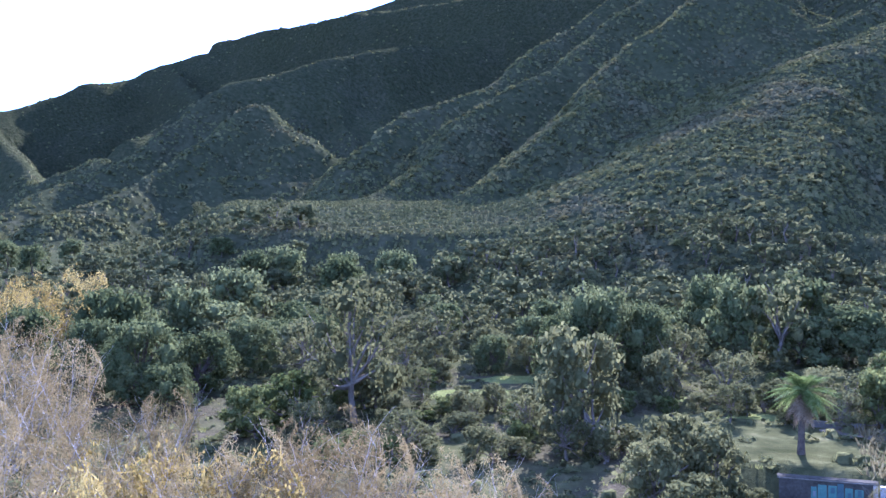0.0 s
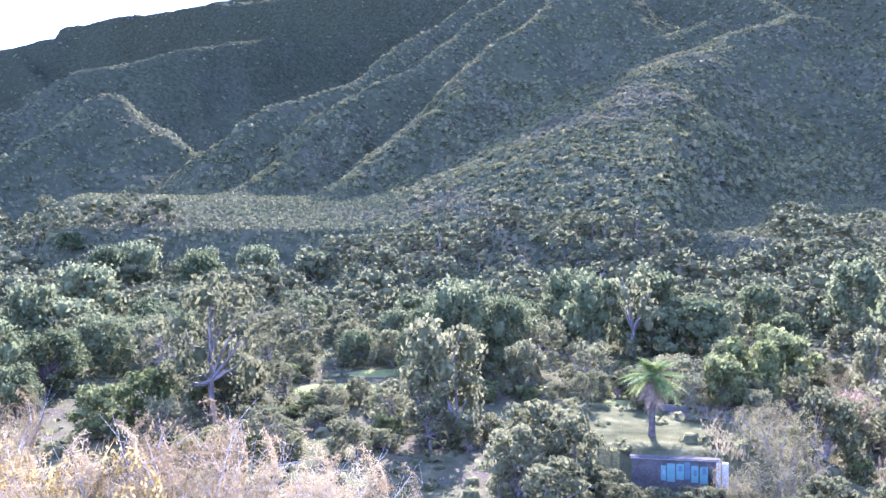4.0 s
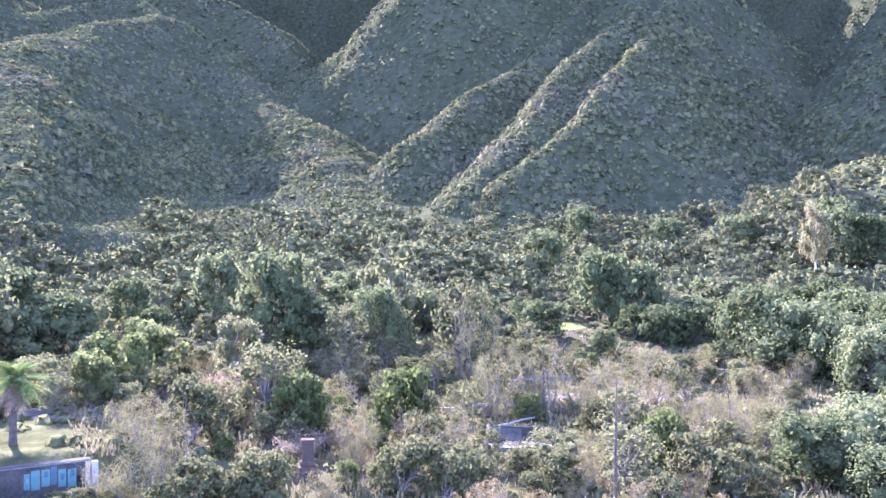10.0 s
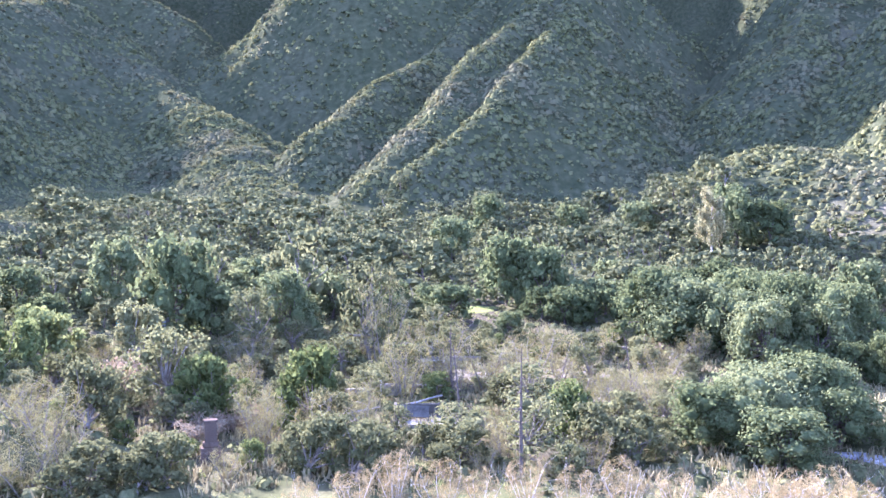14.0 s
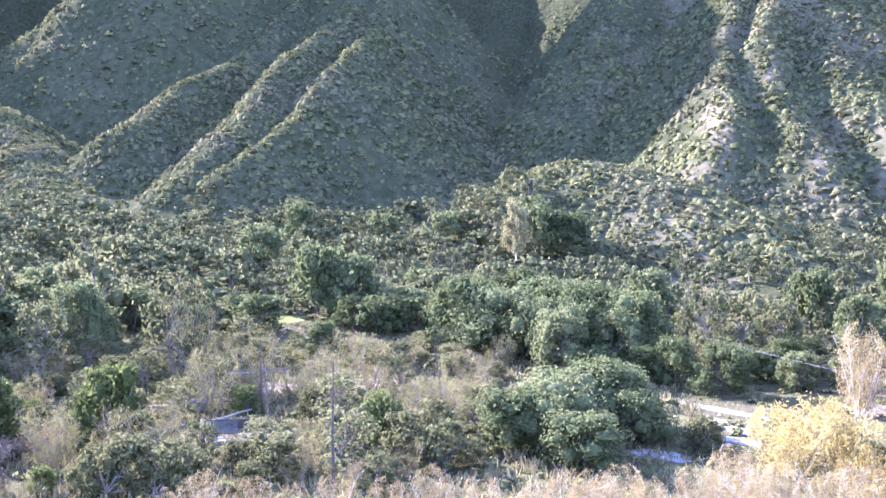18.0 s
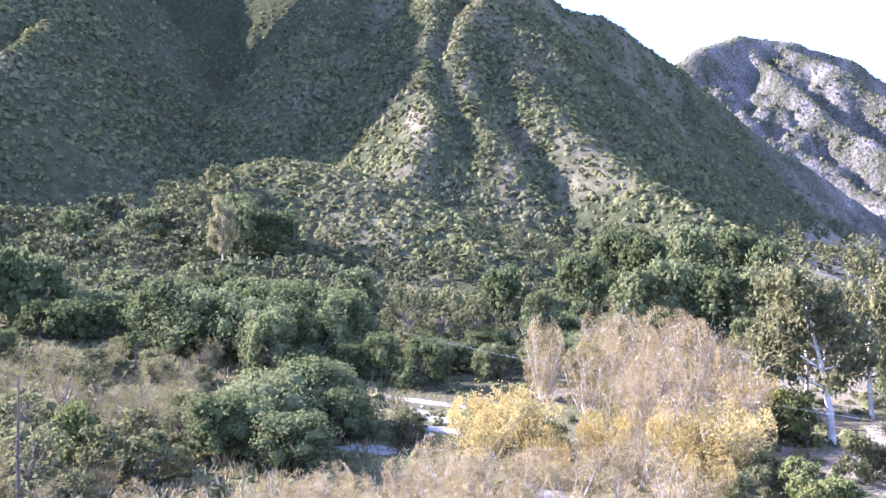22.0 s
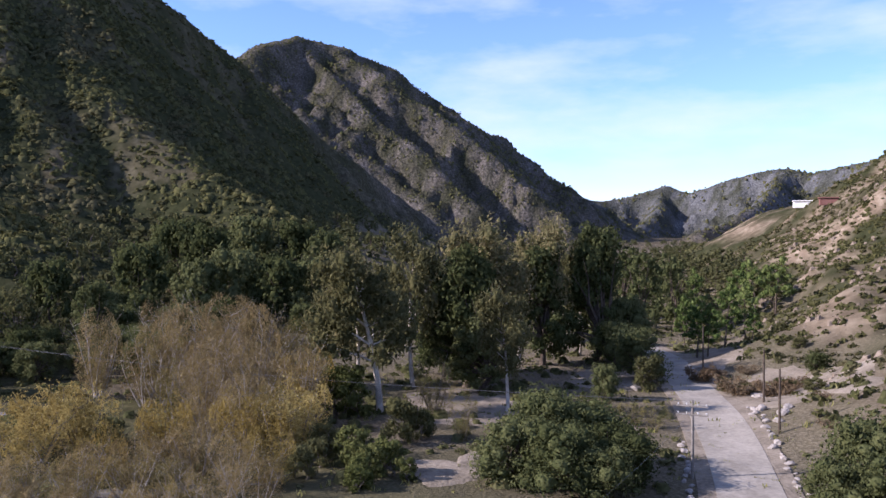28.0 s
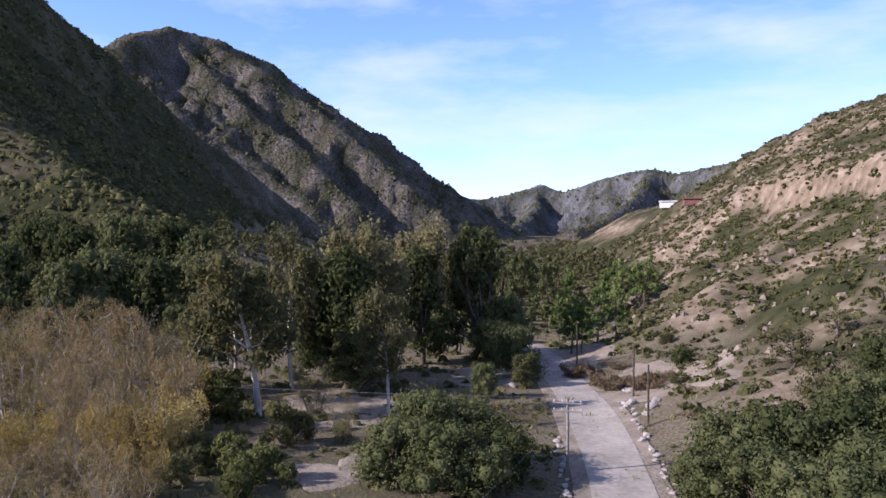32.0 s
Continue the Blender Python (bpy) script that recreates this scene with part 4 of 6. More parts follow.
plant_all("alder", (91, -9, 6.7, 1.26), (93, -15, 7.2, 1.23), (88, -18, 6.7, 1.14), (76, 17, 6.1, 1.04), (75, 10, 6.0, 1.18), (78, 4, 6.0, 1.18), (79, -14, 6.3, 1.16), (78, -18, 6.7, 1.14), (113, -33, 12.0, 0.62), (91, 6, 7.0, 1.12), (88, 2, 6.6, 1.14), (85, 9, 6.2, 1.03), (81, 13, 5.9, 1.06), (78, 17, 6.7, 1.01), (79, -2, 5.3, 1.23), (78, -7, 5.3, 1.23), (127, -24, 12.7, 0.81), (136, -31, 15.2, 0.82), (148, -21, 14.2, 0.95), (143, -23, 15.3, 0.91))
plant_all("alder", (146, -29, 16.5, 0.87), (143, -34, 14.9, 0.92), (122, -22, 10.9, 1.06), (121, -28, 11.6, 1.04), (115, -32, 11.3, 0.95), (91, -4, 6.0, 1.18), (94, -9, 6.1, 1.17), (94, -14, 6.2, 1.17), (82, 3, 5.7, 1.20), (81, -2, 5.1, 1.25), (82, -9, 4.5, 1.30))
plant_all("alder", (58, 56, 4.6, 1.15), (63, 54, 5.1, 1.15), (68, 53, 5.6, 1.15), (66, 46, 6.1, 1.15), (70, 44, 4.6, 1.15), (75, 42, 5.1, 1.15), (72, 35, 5.6, 1.15), (76, 32, 6.1, 1.15), (81, 29, 4.6, 1.15), (77, 23, 5.1, 1.15), (81, 20, 5.6, 1.15), (84, 16, 6.1, 1.15), (79, 11, 4.6, 1.15), (83, 7, 5.1, 1.15), (86, 3, 5.6, 1.15), (80, -1, 6.1, 1.15))
plant_all("oak", (-73, 191, 17.8, 0.78), (-56, 162, 15.4, 0.85), (-61, 206, 17.0, 0.80), (-58, 243, 17.6, 0.85), (-69, 171, 13.7, 0.83), (-46, 168, 12.8, 0.95), (-48, 152, 9.0, 1.04), (-41, 185, 12.5, 0.96), (-32, 268, 19.3, 0.74), (-60, 324, 19.5, 0.74), (-89, 348, 8.6, 1.16), (-18, 329, 16.9, 0.80), (4, 330, 10.7, 1.06), (-4, 280, 5.8, 1.21), (11, 189, 8.4, 0.96), (-171, 361, 13.7, 0.83), (-169, 395, 14.9, 0.79), (-189, 374, 14.0, 0.90), (32, 177, 20.8, 0.74), (24, 170, 16.1, 0.75))
plant_all("oak", (42, 180, 16.6, 0.74), (22, 164, 10.6, 0.77), (67, 194, 19.4, 0.74), (69, 220, 17.9, 0.70), (85, 203, 19.2, 0.74), (139, 299, 3.5, 1.44), (149, 283, 3.5, 1.59), (169, 284, 3.5, 1.44), (130, 190, 19.6, 0.40), (158, 206, 14.9, 0.71), (25, 339, 4.0, 1.52), (88, 318, 3.5, 1.59), (-37, 328, 17.5, 0.79), (-68, 313, 18.0, 0.70), (124, 157, 23.8, 0.36), (134, 135, 16.3, 0.60), (163, 177, 12.9, 0.94), (199, 117, 20.1, 0.79), (199, 107, 17.7, 0.85), (249, 169, 16.8, 0.81))
plant_all("oak", (306, 191, 16.8, 0.80), (305, 151, 15.2, 0.85), (316, 128, 12.9, 0.94), (298, 87, 21.0, 0.77), (301, 76, 17.3, 0.86), (317, 94, 16.7, 0.81), (178, 68, 16.9, 0.88), (176, 60, 15.2, 1.01), (183, 53, 14.8, 0.95), (181, 41, 16.8, 0.88), (178, 32, 16.3, 0.90), (165, 43, 13.5, 0.92), (229, 101, 9.8, 1.11), (123, 26, 11.1, 1.13), (115, 30, 10.3, 1.18), (107, 34, 8.8, 1.15), (128, 25, 9.8, 1.11), (103, 24, 7.2, 1.35), (117, 21, 8.0, 1.19), (158, 255, 3.5, 1.44))
plant_all("oak", (208, 269, 3.5, 1.44), (207, 295, 3.5, 1.44), (176, 60, 12.9, 0.94), (173, 50, 13.8, 0.91), (175, 42, 14.2, 0.89), (172, 33, 13.1, 0.93), (123, 26, 10.2, 1.18), (117, 30, 10.0, 1.10), (108, 31, 8.2, 1.07), (164, 21, 9.7, 0.81), (160, 12, 9.7, 0.91), (230, -3, 17.0, 0.58), (228, 36, 15.2, 0.85), (277, -40, 22.4, 0.68), (265, -48, 21.7, 0.69), (283, -64, 23.1, 0.67), (274, -77, 21.7, 0.69), (267, -84, 18.8, 0.75), (225, -46, 19.7, 0.73), (218, -56, 17.5, 0.79))
plant_all("oak", (220, -67, 17.1, 0.73), (222, -37, 17.3, 0.72), (238, -25, 20.2, 0.66), (144, -68, 16.1, 0.68), (82, -52, 9.5, 1.02), (79, -46, 7.3, 1.01), (80, -56, 8.4, 1.07), (74, -56, 6.8, 1.03), (75, -49, 7.5, 1.11), (71, -52, 5.6, 1.10), (126, -98, 10.3, 0.79), (152, -113, 11.4, 0.83), (147, -112, 13.8, 0.66), (141, -104, 10.0, 0.80), (113, -82, 6.1, 0.71), (105, -120, 3.5, 1.16), (56, -72, 9.4, 0.92), (52, -75, 10.3, 0.98), (50, -82, 10.8, 0.96), (49, -67, 8.0, 0.97))
plant_all("oak", (55, -66, 6.6, 0.92), (43, -67, 8.4, 1.06), (43, -74, 9.5, 1.02), (56, -94, 7.4, 1.00), (59, -104, 6.7, 1.03), (44, -84, 11.0, 0.94), (36, -65, 8.0, 1.08))
plant_all("thin", (-29, 182, 13.1, 0.88), (-15, 149, 25.3, 0.32), (48, 173, 12.6, 0.90), (51, 152, 10.3, 0.92), (72, 187, 21.3, 0.72), (92, 200, 14.9, 0.59), (148, 261, 3.1, 0.87), (140, 195, 14.5, 0.67), (-74, 270, 13.6, 0.94), (83, 107, 14.3, 0.91), (119, 129, 14.8, 0.81), (150, 147, 25.5, 0.54), (139, 165, 20.8, 0.55), (131, 108, 20.4, 0.49), (85, 111, 10.9, 0.98), (137, 173, 21.3, 0.42), (190, 18, 17.0, 0.75), (195, 11, 16.7, 0.76), (185, 4, 15.5, 0.79), (74, -107, 6.1, 1.38))
plant_all("thin", (62, -96, 7.2, 1.08), (74, -118, 4.0, 1.33), (117, -93, 6.0, 0.92))
plant_all("green", (-25, 147, 9.9, 0.99), (-31, 136, 8.8, 0.92), (-3, 150, 2.2, 2.13), (71, 132, 11.8, 0.95), (87, 146, 12.8, 0.85), (64, 125, 9.1, 0.84), (84, 100, 10.0, 0.79), (88, 83, 11.9, 0.65), (88, 152, 12.5, 0.75), (99, 49, 8.5, 0.66), (83, 100, 9.8, 0.80), (118, -41, 7.8, 0.69), (88, -33, 3.9, 0.87), (84, -30, 2.8, 1.10), (85, -36, 2.8, 0.74), (94, -33, 4.7, 0.92), (121, -39, 7.7, 0.62), (88, -35, 4.4, 0.94), (86, -31, 3.3, 0.92))
plant_all("sage", (-14, 159, 12.8, 0.64), (-10, 164, 7.5, 0.87), (-1, 190, 8.4, 0.98), (10, 204, 7.7, 0.94), (5, 215, 4.7, 1.09), (3, 140, 3.8, 1.75), (-3, 130, 3.8, 1.64), (11, 124, 3.5, 1.45), (21, 128, 18.9, 0.38), (19, 189, 8.5, 0.98), (10, 200, 8.1, 1.00), (28, 104, 10.9, 0.77), (24, 97, 9.6, 0.75), (32, 101, 10.0, 0.81), (26, 88, 7.7, 0.95), (41, 160, 10.7, 0.78), (66, 101, 10.0, 0.81), (59, 78, 6.3, 1.06), (50, 81, 4.5, 1.10), (72, 66, 7.2, 0.90))
plant_all("sage", (73, 61, 6.7, 0.93), (100, 138, 13.2, 0.68), (69, 134, 10.1, 0.73), (227, 81, 12.1, 0.79), (96, 44, 7.4, 0.88), (95, 39, 6.8, 0.93), (85, 42, 4.5, 0.99), (79, 55, 3.8, 1.05), (95, 89, 9.3, 0.77), (83, 75, 7.4, 0.79), (72, 70, 5.8, 1.01), (54, 82, 5.8, 1.11), (57, 78, 5.2, 1.05), (115, 11, 5.2, 1.05), (111, -8, 4.9, 0.86), (102, -45, 4.3, 0.90), (98, -31, 4.5, 0.99), (91, -26, 3.8, 0.94), (117, -94, 6.2, 0.78), (95, -29, 3.4, 0.97))
plant_all("sage", (101, -42, 5.9, 0.81), (106, -105, 2.1, 1.59), (102, -109, 2.1, 1.73), (94, -107, 2.1, 1.73), (110, -104, 2.1, 1.30), (117, -129, 2.1, 1.44), (130, -138, 2.1, 1.44))
plant_all("willow", (-22, 76, 13.9, 0.69), (-29, 76, 13.4, 0.79), (-16, 72, 13.7, 0.62), (-31, 69, 13.0, 0.72), (-111, 235, 15.5, 0.94), (-111, 268, 15.0, 0.88), (-104, 205, 15.8, 0.86), (-92, 210, 14.2, 0.84), (-120, 219, 15.2, 0.88), (118, -1, 9.0, 1.00), (116, -4, 7.8, 0.84), (114, 2, 7.2, 0.86), (104, -13, 8.0, 0.73), (101, -28, 10.1, 0.93), (120, -35, 11.4, 0.61), (89, -22, 7.1, 0.76), (101, -23, 9.0, 0.90), (104, -29, 7.6, 0.85), (97, -6, 7.3, 0.75), (109, -23, 7.4, 0.96))
plant_all("willow", (110, -29, 7.7, 0.85), (108, -14, 7.4, 0.85), (107, 1, 9.3, 0.98), (113, -5, 9.4, 0.88))
plant_all("bare", (-35, 112, 12.5, 0.74), (57, 101, 6.8, 1.32), (55, 90, 8.1, 1.14), (47, 89, 5.9, 1.16), (77, 82, 8.5, 1.02), (64, 73, 4.2, 1.31), (129, 104, 18.8, 0.71), (124, 86, 13.4, 0.95), (124, 77, 10.2, 1.11), (132, 73, 11.5, 1.12), (139, 71, 9.8, 1.14), (112, 85, 11.0, 0.98), (121, 71, 7.3, 1.29), (127, 60, 7.5, 1.17), (125, 53, 6.8, 1.21), (132, 49, 7.0, 1.09), (89, 53, 4.8, 1.24), (83, 52, 3.3, 1.41), (85, 44, 3.1, 1.30), (92, 77, 6.7, 1.11))
plant_all("bare", (76, 80, 6.6, 1.11), (56, 95, 8.0, 1.36), (49, 87, 6.6, 1.34), (124, 20, 6.4, 0.90), (113, -52, 9.7, 0.57), (100, -50, 7.4, 0.75), (96, -75, 4.1, 1.58), (93, -76, 3.9, 1.34), (98, -72, 3.6, 1.37), (113, -52, 6.3, 0.57), (98, -49, 3.1, 0.87))
plant_all("rust", (76, 91, 4.5, 1.02), (82, 91, 4.6, 0.93), (85, 124, 9.4, 0.45), (76, -89, 1.3, 1.35), (117, -116, 2.6, 1.05), (119, -107, 4.5, 0.70), (101, -110, 2.9, 1.21), (107, -104, 4.4, 1.04), (121, -112, 2.3, 1.11), (100, -105, 3.6, 1.08), (86, -100, 1.0, 1.73))
plant_all("gum", (277, 87, 26.5, 0.42), (119, -46, 27.8, 1.04), (137, -59, 29, 0.81), (131, -47, 24.2, 0.88), (145, -79, 32.3, 1.04), (151, -88, 33.1, 0.84), (111, -63, 20.6, 0.82), (157, -107, 26.5, 0.74), (142, -45, 19.7, 0.59))
plant_all("gold", (149, -9, 14.6, 0.51), (145, -36, 14.3, 0.94), (144, -40, 12.6, 0.91), (88, 3, 6.1, 1.17), (85, 7, 6.0, 1.05), (79, 13, 6.0, 1.05), (79, -2, 5.9, 1.19), (79, -9, 5.9, 1.18), (101, -26, 9.5, 0.89), (86, -3, 6.5, 1.15), (87, -8, 6.5, 1.15), (87, -12, 6.0, 1.05), (80, 3, 5.4, 1.22), (79, -12, 5.4, 1.09), (77, 6, 5.6, 1.07), (110, -19, 8.2, 0.94), (138, -17, 13.2, 0.89), (139, -39, 13.2, 0.89), (120, -17, 9.9, 0.99), (91, 5, 6.8, 1.13))
plant_all("gold", (89, 1, 6.3, 1.16), (93, -18, 5.6, 1.21), (90, -22, 5.3, 1.10), (81, -15, 4.5, 1.30))
plant_all("darkgum", (179, -10, 17.8, 0.52), (133, -67, 25.5, 0.78), (148, -92, 26.3, 0.68), (147, -104, 29.6, 0.55), (128, -67, 14.5, 1.01), (180, -143, 23.3, 0.64), (183, -155, 20.0, 0.70), (215, -179, 19.8, 0.70), (214, -164, 22.0, 0.66))
plant_all("pine", (138, -123, 12.0, 0.93), (145, -137, 14.2, 0.85), (146, -144, 12.7, 0.81), (162, -163, 16.8, 0.77), (158, -137, 12.0, 0.72), (136, -124, 11.3, 0.94), (165, -173, 15.6, 0.90), (179, -174, 15.4, 0.81), (141, -141, 7.4, 0.97), (194, -172, 14.9, 0.74))


# ---- woodland between the named trees ----
CLEARINGS = [
    (27, 144, 12),
    (16, 181, 12),
    (6, 170, 10),
    (99, 206, 12),
    (83, 169, 9),
    (47, 112, 13),
    (44, 99, 10),
    (86, 123, 8),
    (42, 164, 6),
    (190, 122, 12),
    (100, 73, 14),
    (131, 89, 12),
    (175, 62, 11),
    (88, 122, 8),
    (136, 160, 10),
    (184, 25, 8),
    (143, 72, 12),
    (114, 16, 9),
    (147, 12, 14),
    (175, 25, 10),
    (156, 20, 9),
    (120, -60, 14),
    (88, -42, 9),
    (145, 13, 10),
    (130, -98, 16),
    (142, -98, 12),
    (125, -54, 8),
    (71, -71, 16),
    (87, -85, 16),
    (106, -98, 18),
    (131, -112, 18),
    (135, -126, 20),
    (84, -93, 18),
    (116, -121, 18),
    (73, -88, 10),
    (127, -130, 14),
    (115, -92, 10),
]


def in_clearing(x, y):
    return any(math.hypot(x - cx, y - cy) < r for cx, cy, r in CLEARINGS)


def fill_woods():
    rng = random.Random(3)
    taken = [(x, y) for x, y in PLANTED]
    far = {}
    zones = (  # bearing from, to, distance from, to, count, kinds
        (-34, -15, 430, 820, 150, ("oak", "sage", "oak")), (-28, -8, 165, 430, 120, ("oak", "oak", "sage", "thin")), (-12, 30, 205, 350, 250, ("sage", "oak", "sage", "thin", "oak")),
        (-10, 30, 120, 205, 95, ("sage", "green", "sage", "thin")), (30, 76, 190, 420, 400, ("oak", "sage", "sage", "thin", "oak")),
        (28, 72, 98, 190, 130, ("bare", "sage", "thin", "sage", "green", "sage")), (76, 102, 165, 380, 210, ("oak", "sage", "oak", "thin")),
        (100, 128, 200, 520, 170, ("oak", "oak", "darkgum")), (122, 142, 225, 420, 110, ("oak", "pine", "oak", "sage")),
        (108, 139, 420, 950, 230, ("oak", "darkgum", "oak")), (112, 132, 900, 1700, 120, ("oak", "oak", "oak")))
    for b0, b1, d0, d1, count, kinds in zones:
        done = 0
        for trial in range(count * 8):
            b, d = rng.uniform(b0, b1), math.sqrt(rng.uniform(d0 * d0, d1 * d1))
            x, y = polar(b, d)
            if in_clearing(x, y) or any((x - u) ** 2 + (y - w) ** 2 < (30 if d > 190 else 20) for u, w in taken):
                continue
            z, hill = ground(np.array([x]), np.array([y]))
            if hill[0] > 0.75 and (d > 420 or z[0] > 50 or b > 76):
                continue
            taken.append((x, y))
            kind = rng.choice(kinds)
            tall = KINDS[kind][3] * rng.uniform(0.55, 0.95) * (0.6 if kind == "darkgum" else 1)
            if 200 < d < 430 and b < 80:
                tall *= 1.4
            wide = rng.uniform(0.85, 1.25)
            if d > 235 and kind in FAR_SHAPES:
                s = tall / KINDS[kind][3]
                far.setdefault(kind, []).append((x, y, z[0] - 0.1, s * wide, rng.uniform(0, 6.28), s))
            else:
                plant(kind, x, y, tall, wide)
            done += 1
            if done >= count:
                break
    for kind, rows in far.items():
        shapes = []
        for wood, crown in FAR_SHAPES[kind]:
            shape = []
            for me in (crown, wood):
                v = np.empty(len(me.vertices) * 3, np.float32)
                me.vertices.foreach_get("co", v)
                q = np.array([p.vertices[:] for p in me.polygons if len(p.vertices) == 4])
                shape.append((v.reshape(-1, 3), q))
            shapes.append(shape)
        rows = np.array(rows)
        v1, q1 = spread([s[0] for s in shapes], rows)
        v2, q2 = spread([s[1] for s in shapes], rows)
        me = mesh_of("distant_woods", np.concatenate((v1, v2)), np.concatenate((q1, q2 + len(v1))), WOODS_LEAF)
        me.materials.append(FAR_SHAPES[kind][0][0].materials[0])
        me.polygons.foreach_set("material_index", np.repeat((0, 1), (len(q1), len(q2))).astype(np.int32))
        tagged(new("distant_woods", me), "dense woodland at the foot of the hills", "woods", kind="stuff")


fill_woods()


# ---- brush that nobody could count ----
def dome_shapes(seed, count=8, sides=6, leaves=2):
    """Low rounded bushes: a lumpy dome with a few leaf clumps breaking its outline."""
    out = []
    for k in range(count):
        rng = np.random.default_rng(seed + k)
        v, q = lobe_cores(rng, [(0, 0, 0.12, 0.5, rng.uniform(0.3, 0.44))], 1.0, sides)
        v = v[sides:] * (1 + rng.uniform(-0.16, 0.16, (len(v) - sides, 1)))
        q = np.concatenate((q[sides:2 * sides], q[2 * sides:])) - sides
        v[:sides, 2] = -0.12
        if leaves:
            w = unit(rng, leaves)
            w[:, 2] = np.abs(w[:, 2])
            v2, q2 = cards(rng, w * (0.48, 0.48, 0.4) + (0, 0, 0.1), w, 0.42, 0.3)
            v, q = np.concatenate((v, v2)), np.concatenate((q, q2 + len(v)))
        out.append((v, q))
    return out


def brush_shapes(seed, count=10):
    """Chaparral clumps: uneven low domes, and looser ones of a few leafy sprays."""
    out = []
    for k in range(count):
        rng = np.random.default_rng(seed + k)
        if k % 2:
            w = unit(rng, 7)
            w[:, 2] = np.abs(w[:, 2])
            nor = w + 0.9 * unit(rng, 7)
            nor /= np.linalg.norm(nor, axis=1)[:, None]
            out.append(cards(rng, w * (0.36, 0.36, 0.28) + (0, 0, 0.06), nor, 0.52, 0.44))
        else:
            v, q = lobe_cores(rng, [(0, 0, 0.05, 0.5, rng.uniform(0.22, 0.4))], 1.0, 4)
            v = v[4:] * rng.uniform(0.75, 1.2, (len(v) - 4, 1)) * (rng.uniform(0.7, 1.3), rng.uniform(0.8, 1.2), 1)
            v[:4, 2] = -0.15
            out.append((v, np.concatenate((q[4:8], q[8:])) - 4))
    return out


def spray_shapes(seed, leaves, size, count=6):
    """Loose bushes: leafy sprays set all round a low mound."""
    out = []
    for k in range(count):
        rng = np.random.default_rng(seed + k)
        w = unit(rng, leaves)
        w[:, 2] = np.abs(w[:, 2])
        nor = w + 0.7 * unit(rng, leaves)
        nor /= np.linalg.norm(nor, axis=1)[:, None]
        out.append(cards(rng, w * rng.uniform(0.25, 0.46, (leaves, 1)) * (1, 1, 0.8) + (0, 0, 0.08), nor, size, size * 0.8))
    return out


def scatter(seed, count, b0, b1, d0, d1, keep, small, large):
    rng = np.random.default_rng(seed)
    b, d = rng.uniform(b0, b1, count), np.sqrt(rng.uniform(d0 * d0, d1 * d1, count))
    x, y = polar(b, d)
    z, hill = ground(x, y)
    ok = keep(x, y, z, hill, rng.random(count))
    size = small + (large - small) * rng.random(count) ** 1.7
    s = np.stack((x, y, z - 0.15 * size, size, rng.uniform(0, 6.28, count)), 1)
    return s[ok]


ROAD_LINE = ((20, -24), (40, -43), (62, -63), (77, -75), (92, -86), (106, -96), (125, -108), (148, -122), (175, -132), (210, -140))


def open_ground(x, y):
    ok = np.ones(len(x), bool)
    for (ax, ay), (bx, by) in zip(ROAD_LINE, ROAD_LINE[1:]):
        f = np.clip(((x - ax) * (bx - ax) + (y - ay) * (by - ay)) / ((bx - ax) ** 2 + (by - ay) ** 2), 0, 1)
        ok &= np.hypot(x - ax - f * (bx - ax), y - ay - f * (by - ay)) > 6.2
    for cx, cy, r in CLEARINGS:
        ok &= np.hypot(x - cx, y - cy) > r * 0.48
    return ok


near_hill = scatter(1, 110000, -30, 132, 210, 640, lambda x, y, z, h, r: (h > 0.4) & (r < 1.0 + fbm(x, y, 40, 3, 8)), 1.7, 5.4)
v, q = spread(brush_shapes(200), near_hill)
tagged(new("hillside_brush", mesh_of("hillside_brush", v, q, BRUSH_LEAF, True)), "dense low chaparral brush covering the hillsides", "brush", kind="stuff")
far_hill = scatter(2, 46000, -32, 116, 640, 1060, lambda x, y, z, h, r: (h > 0.5) & (r < 0.95 + fbm(x, y, 60, 3, 8)), 2.8, 6.0)
beyond = scatter(12, 20000, -32, 152, 640, 1900, lambda x, y, z, h, r: (h > 0.5) & (r < 0.75 + fbm(x, y, 90, 3, 8)), 3.0, 6.5)
v, q = spread(brush_shapes(220), np.concatenate((far_hill, beyond)))
tagged(new("distant_brush", mesh_of("distant_brush", v, q, BRUSH_LEAF, True)), "distant patches of chaparral on the high slopes", "brush", kind="stuff")
low = scatter(3, 21000, -28, 150, 90, 400, lambda x, y, z, h, r: (h < 0.5) & open_ground(x, y), 0.9, 3.4)
v, q = spread(dome_shapes(240, 3, 6, 5) + spray_shapes(250, 13, 0.4, 5), low)
tagged(new("undergrowth", mesh_of("undergrowth", v, q, GROWTH_LEAF, True)), "grey-green undergrowth between the trees of the valley", "undergrowth", kind="stuff")
high = scatter(9, 19000, 92, 124, 1380, 2500, lambda x, y, z, h, r: (h > 0.5) & (r < 0.9 + fbm(x, y, 120, 3, 8)), 3.0, 7.5)
v, q = spread(dome_shapes(280, 6, 4, 0), high)
tagged(new("peak_brush", mesh_of("peak_brush", v, q, BRUSH_LEAF, True)), "thin brush on the rocky far peak", "brush", kind="stuff")
remote = scatter(10, 9000, 112, 150, 1900, 3300, lambda x, y, z, h, r: (h > 0.4) & (r < 0.7 + fbm(x, y, 150, 3, 8)), 6.0, 13.0)
v, q = spread(dome_shapes(290, 6, 4, 0), remote)
tagged(new("remote_brush", mesh_of("remote_brush", v, q, BRUSH_LEAF, True)), "dark specks of brush on the remote mountains", "brush", kind="stuff")


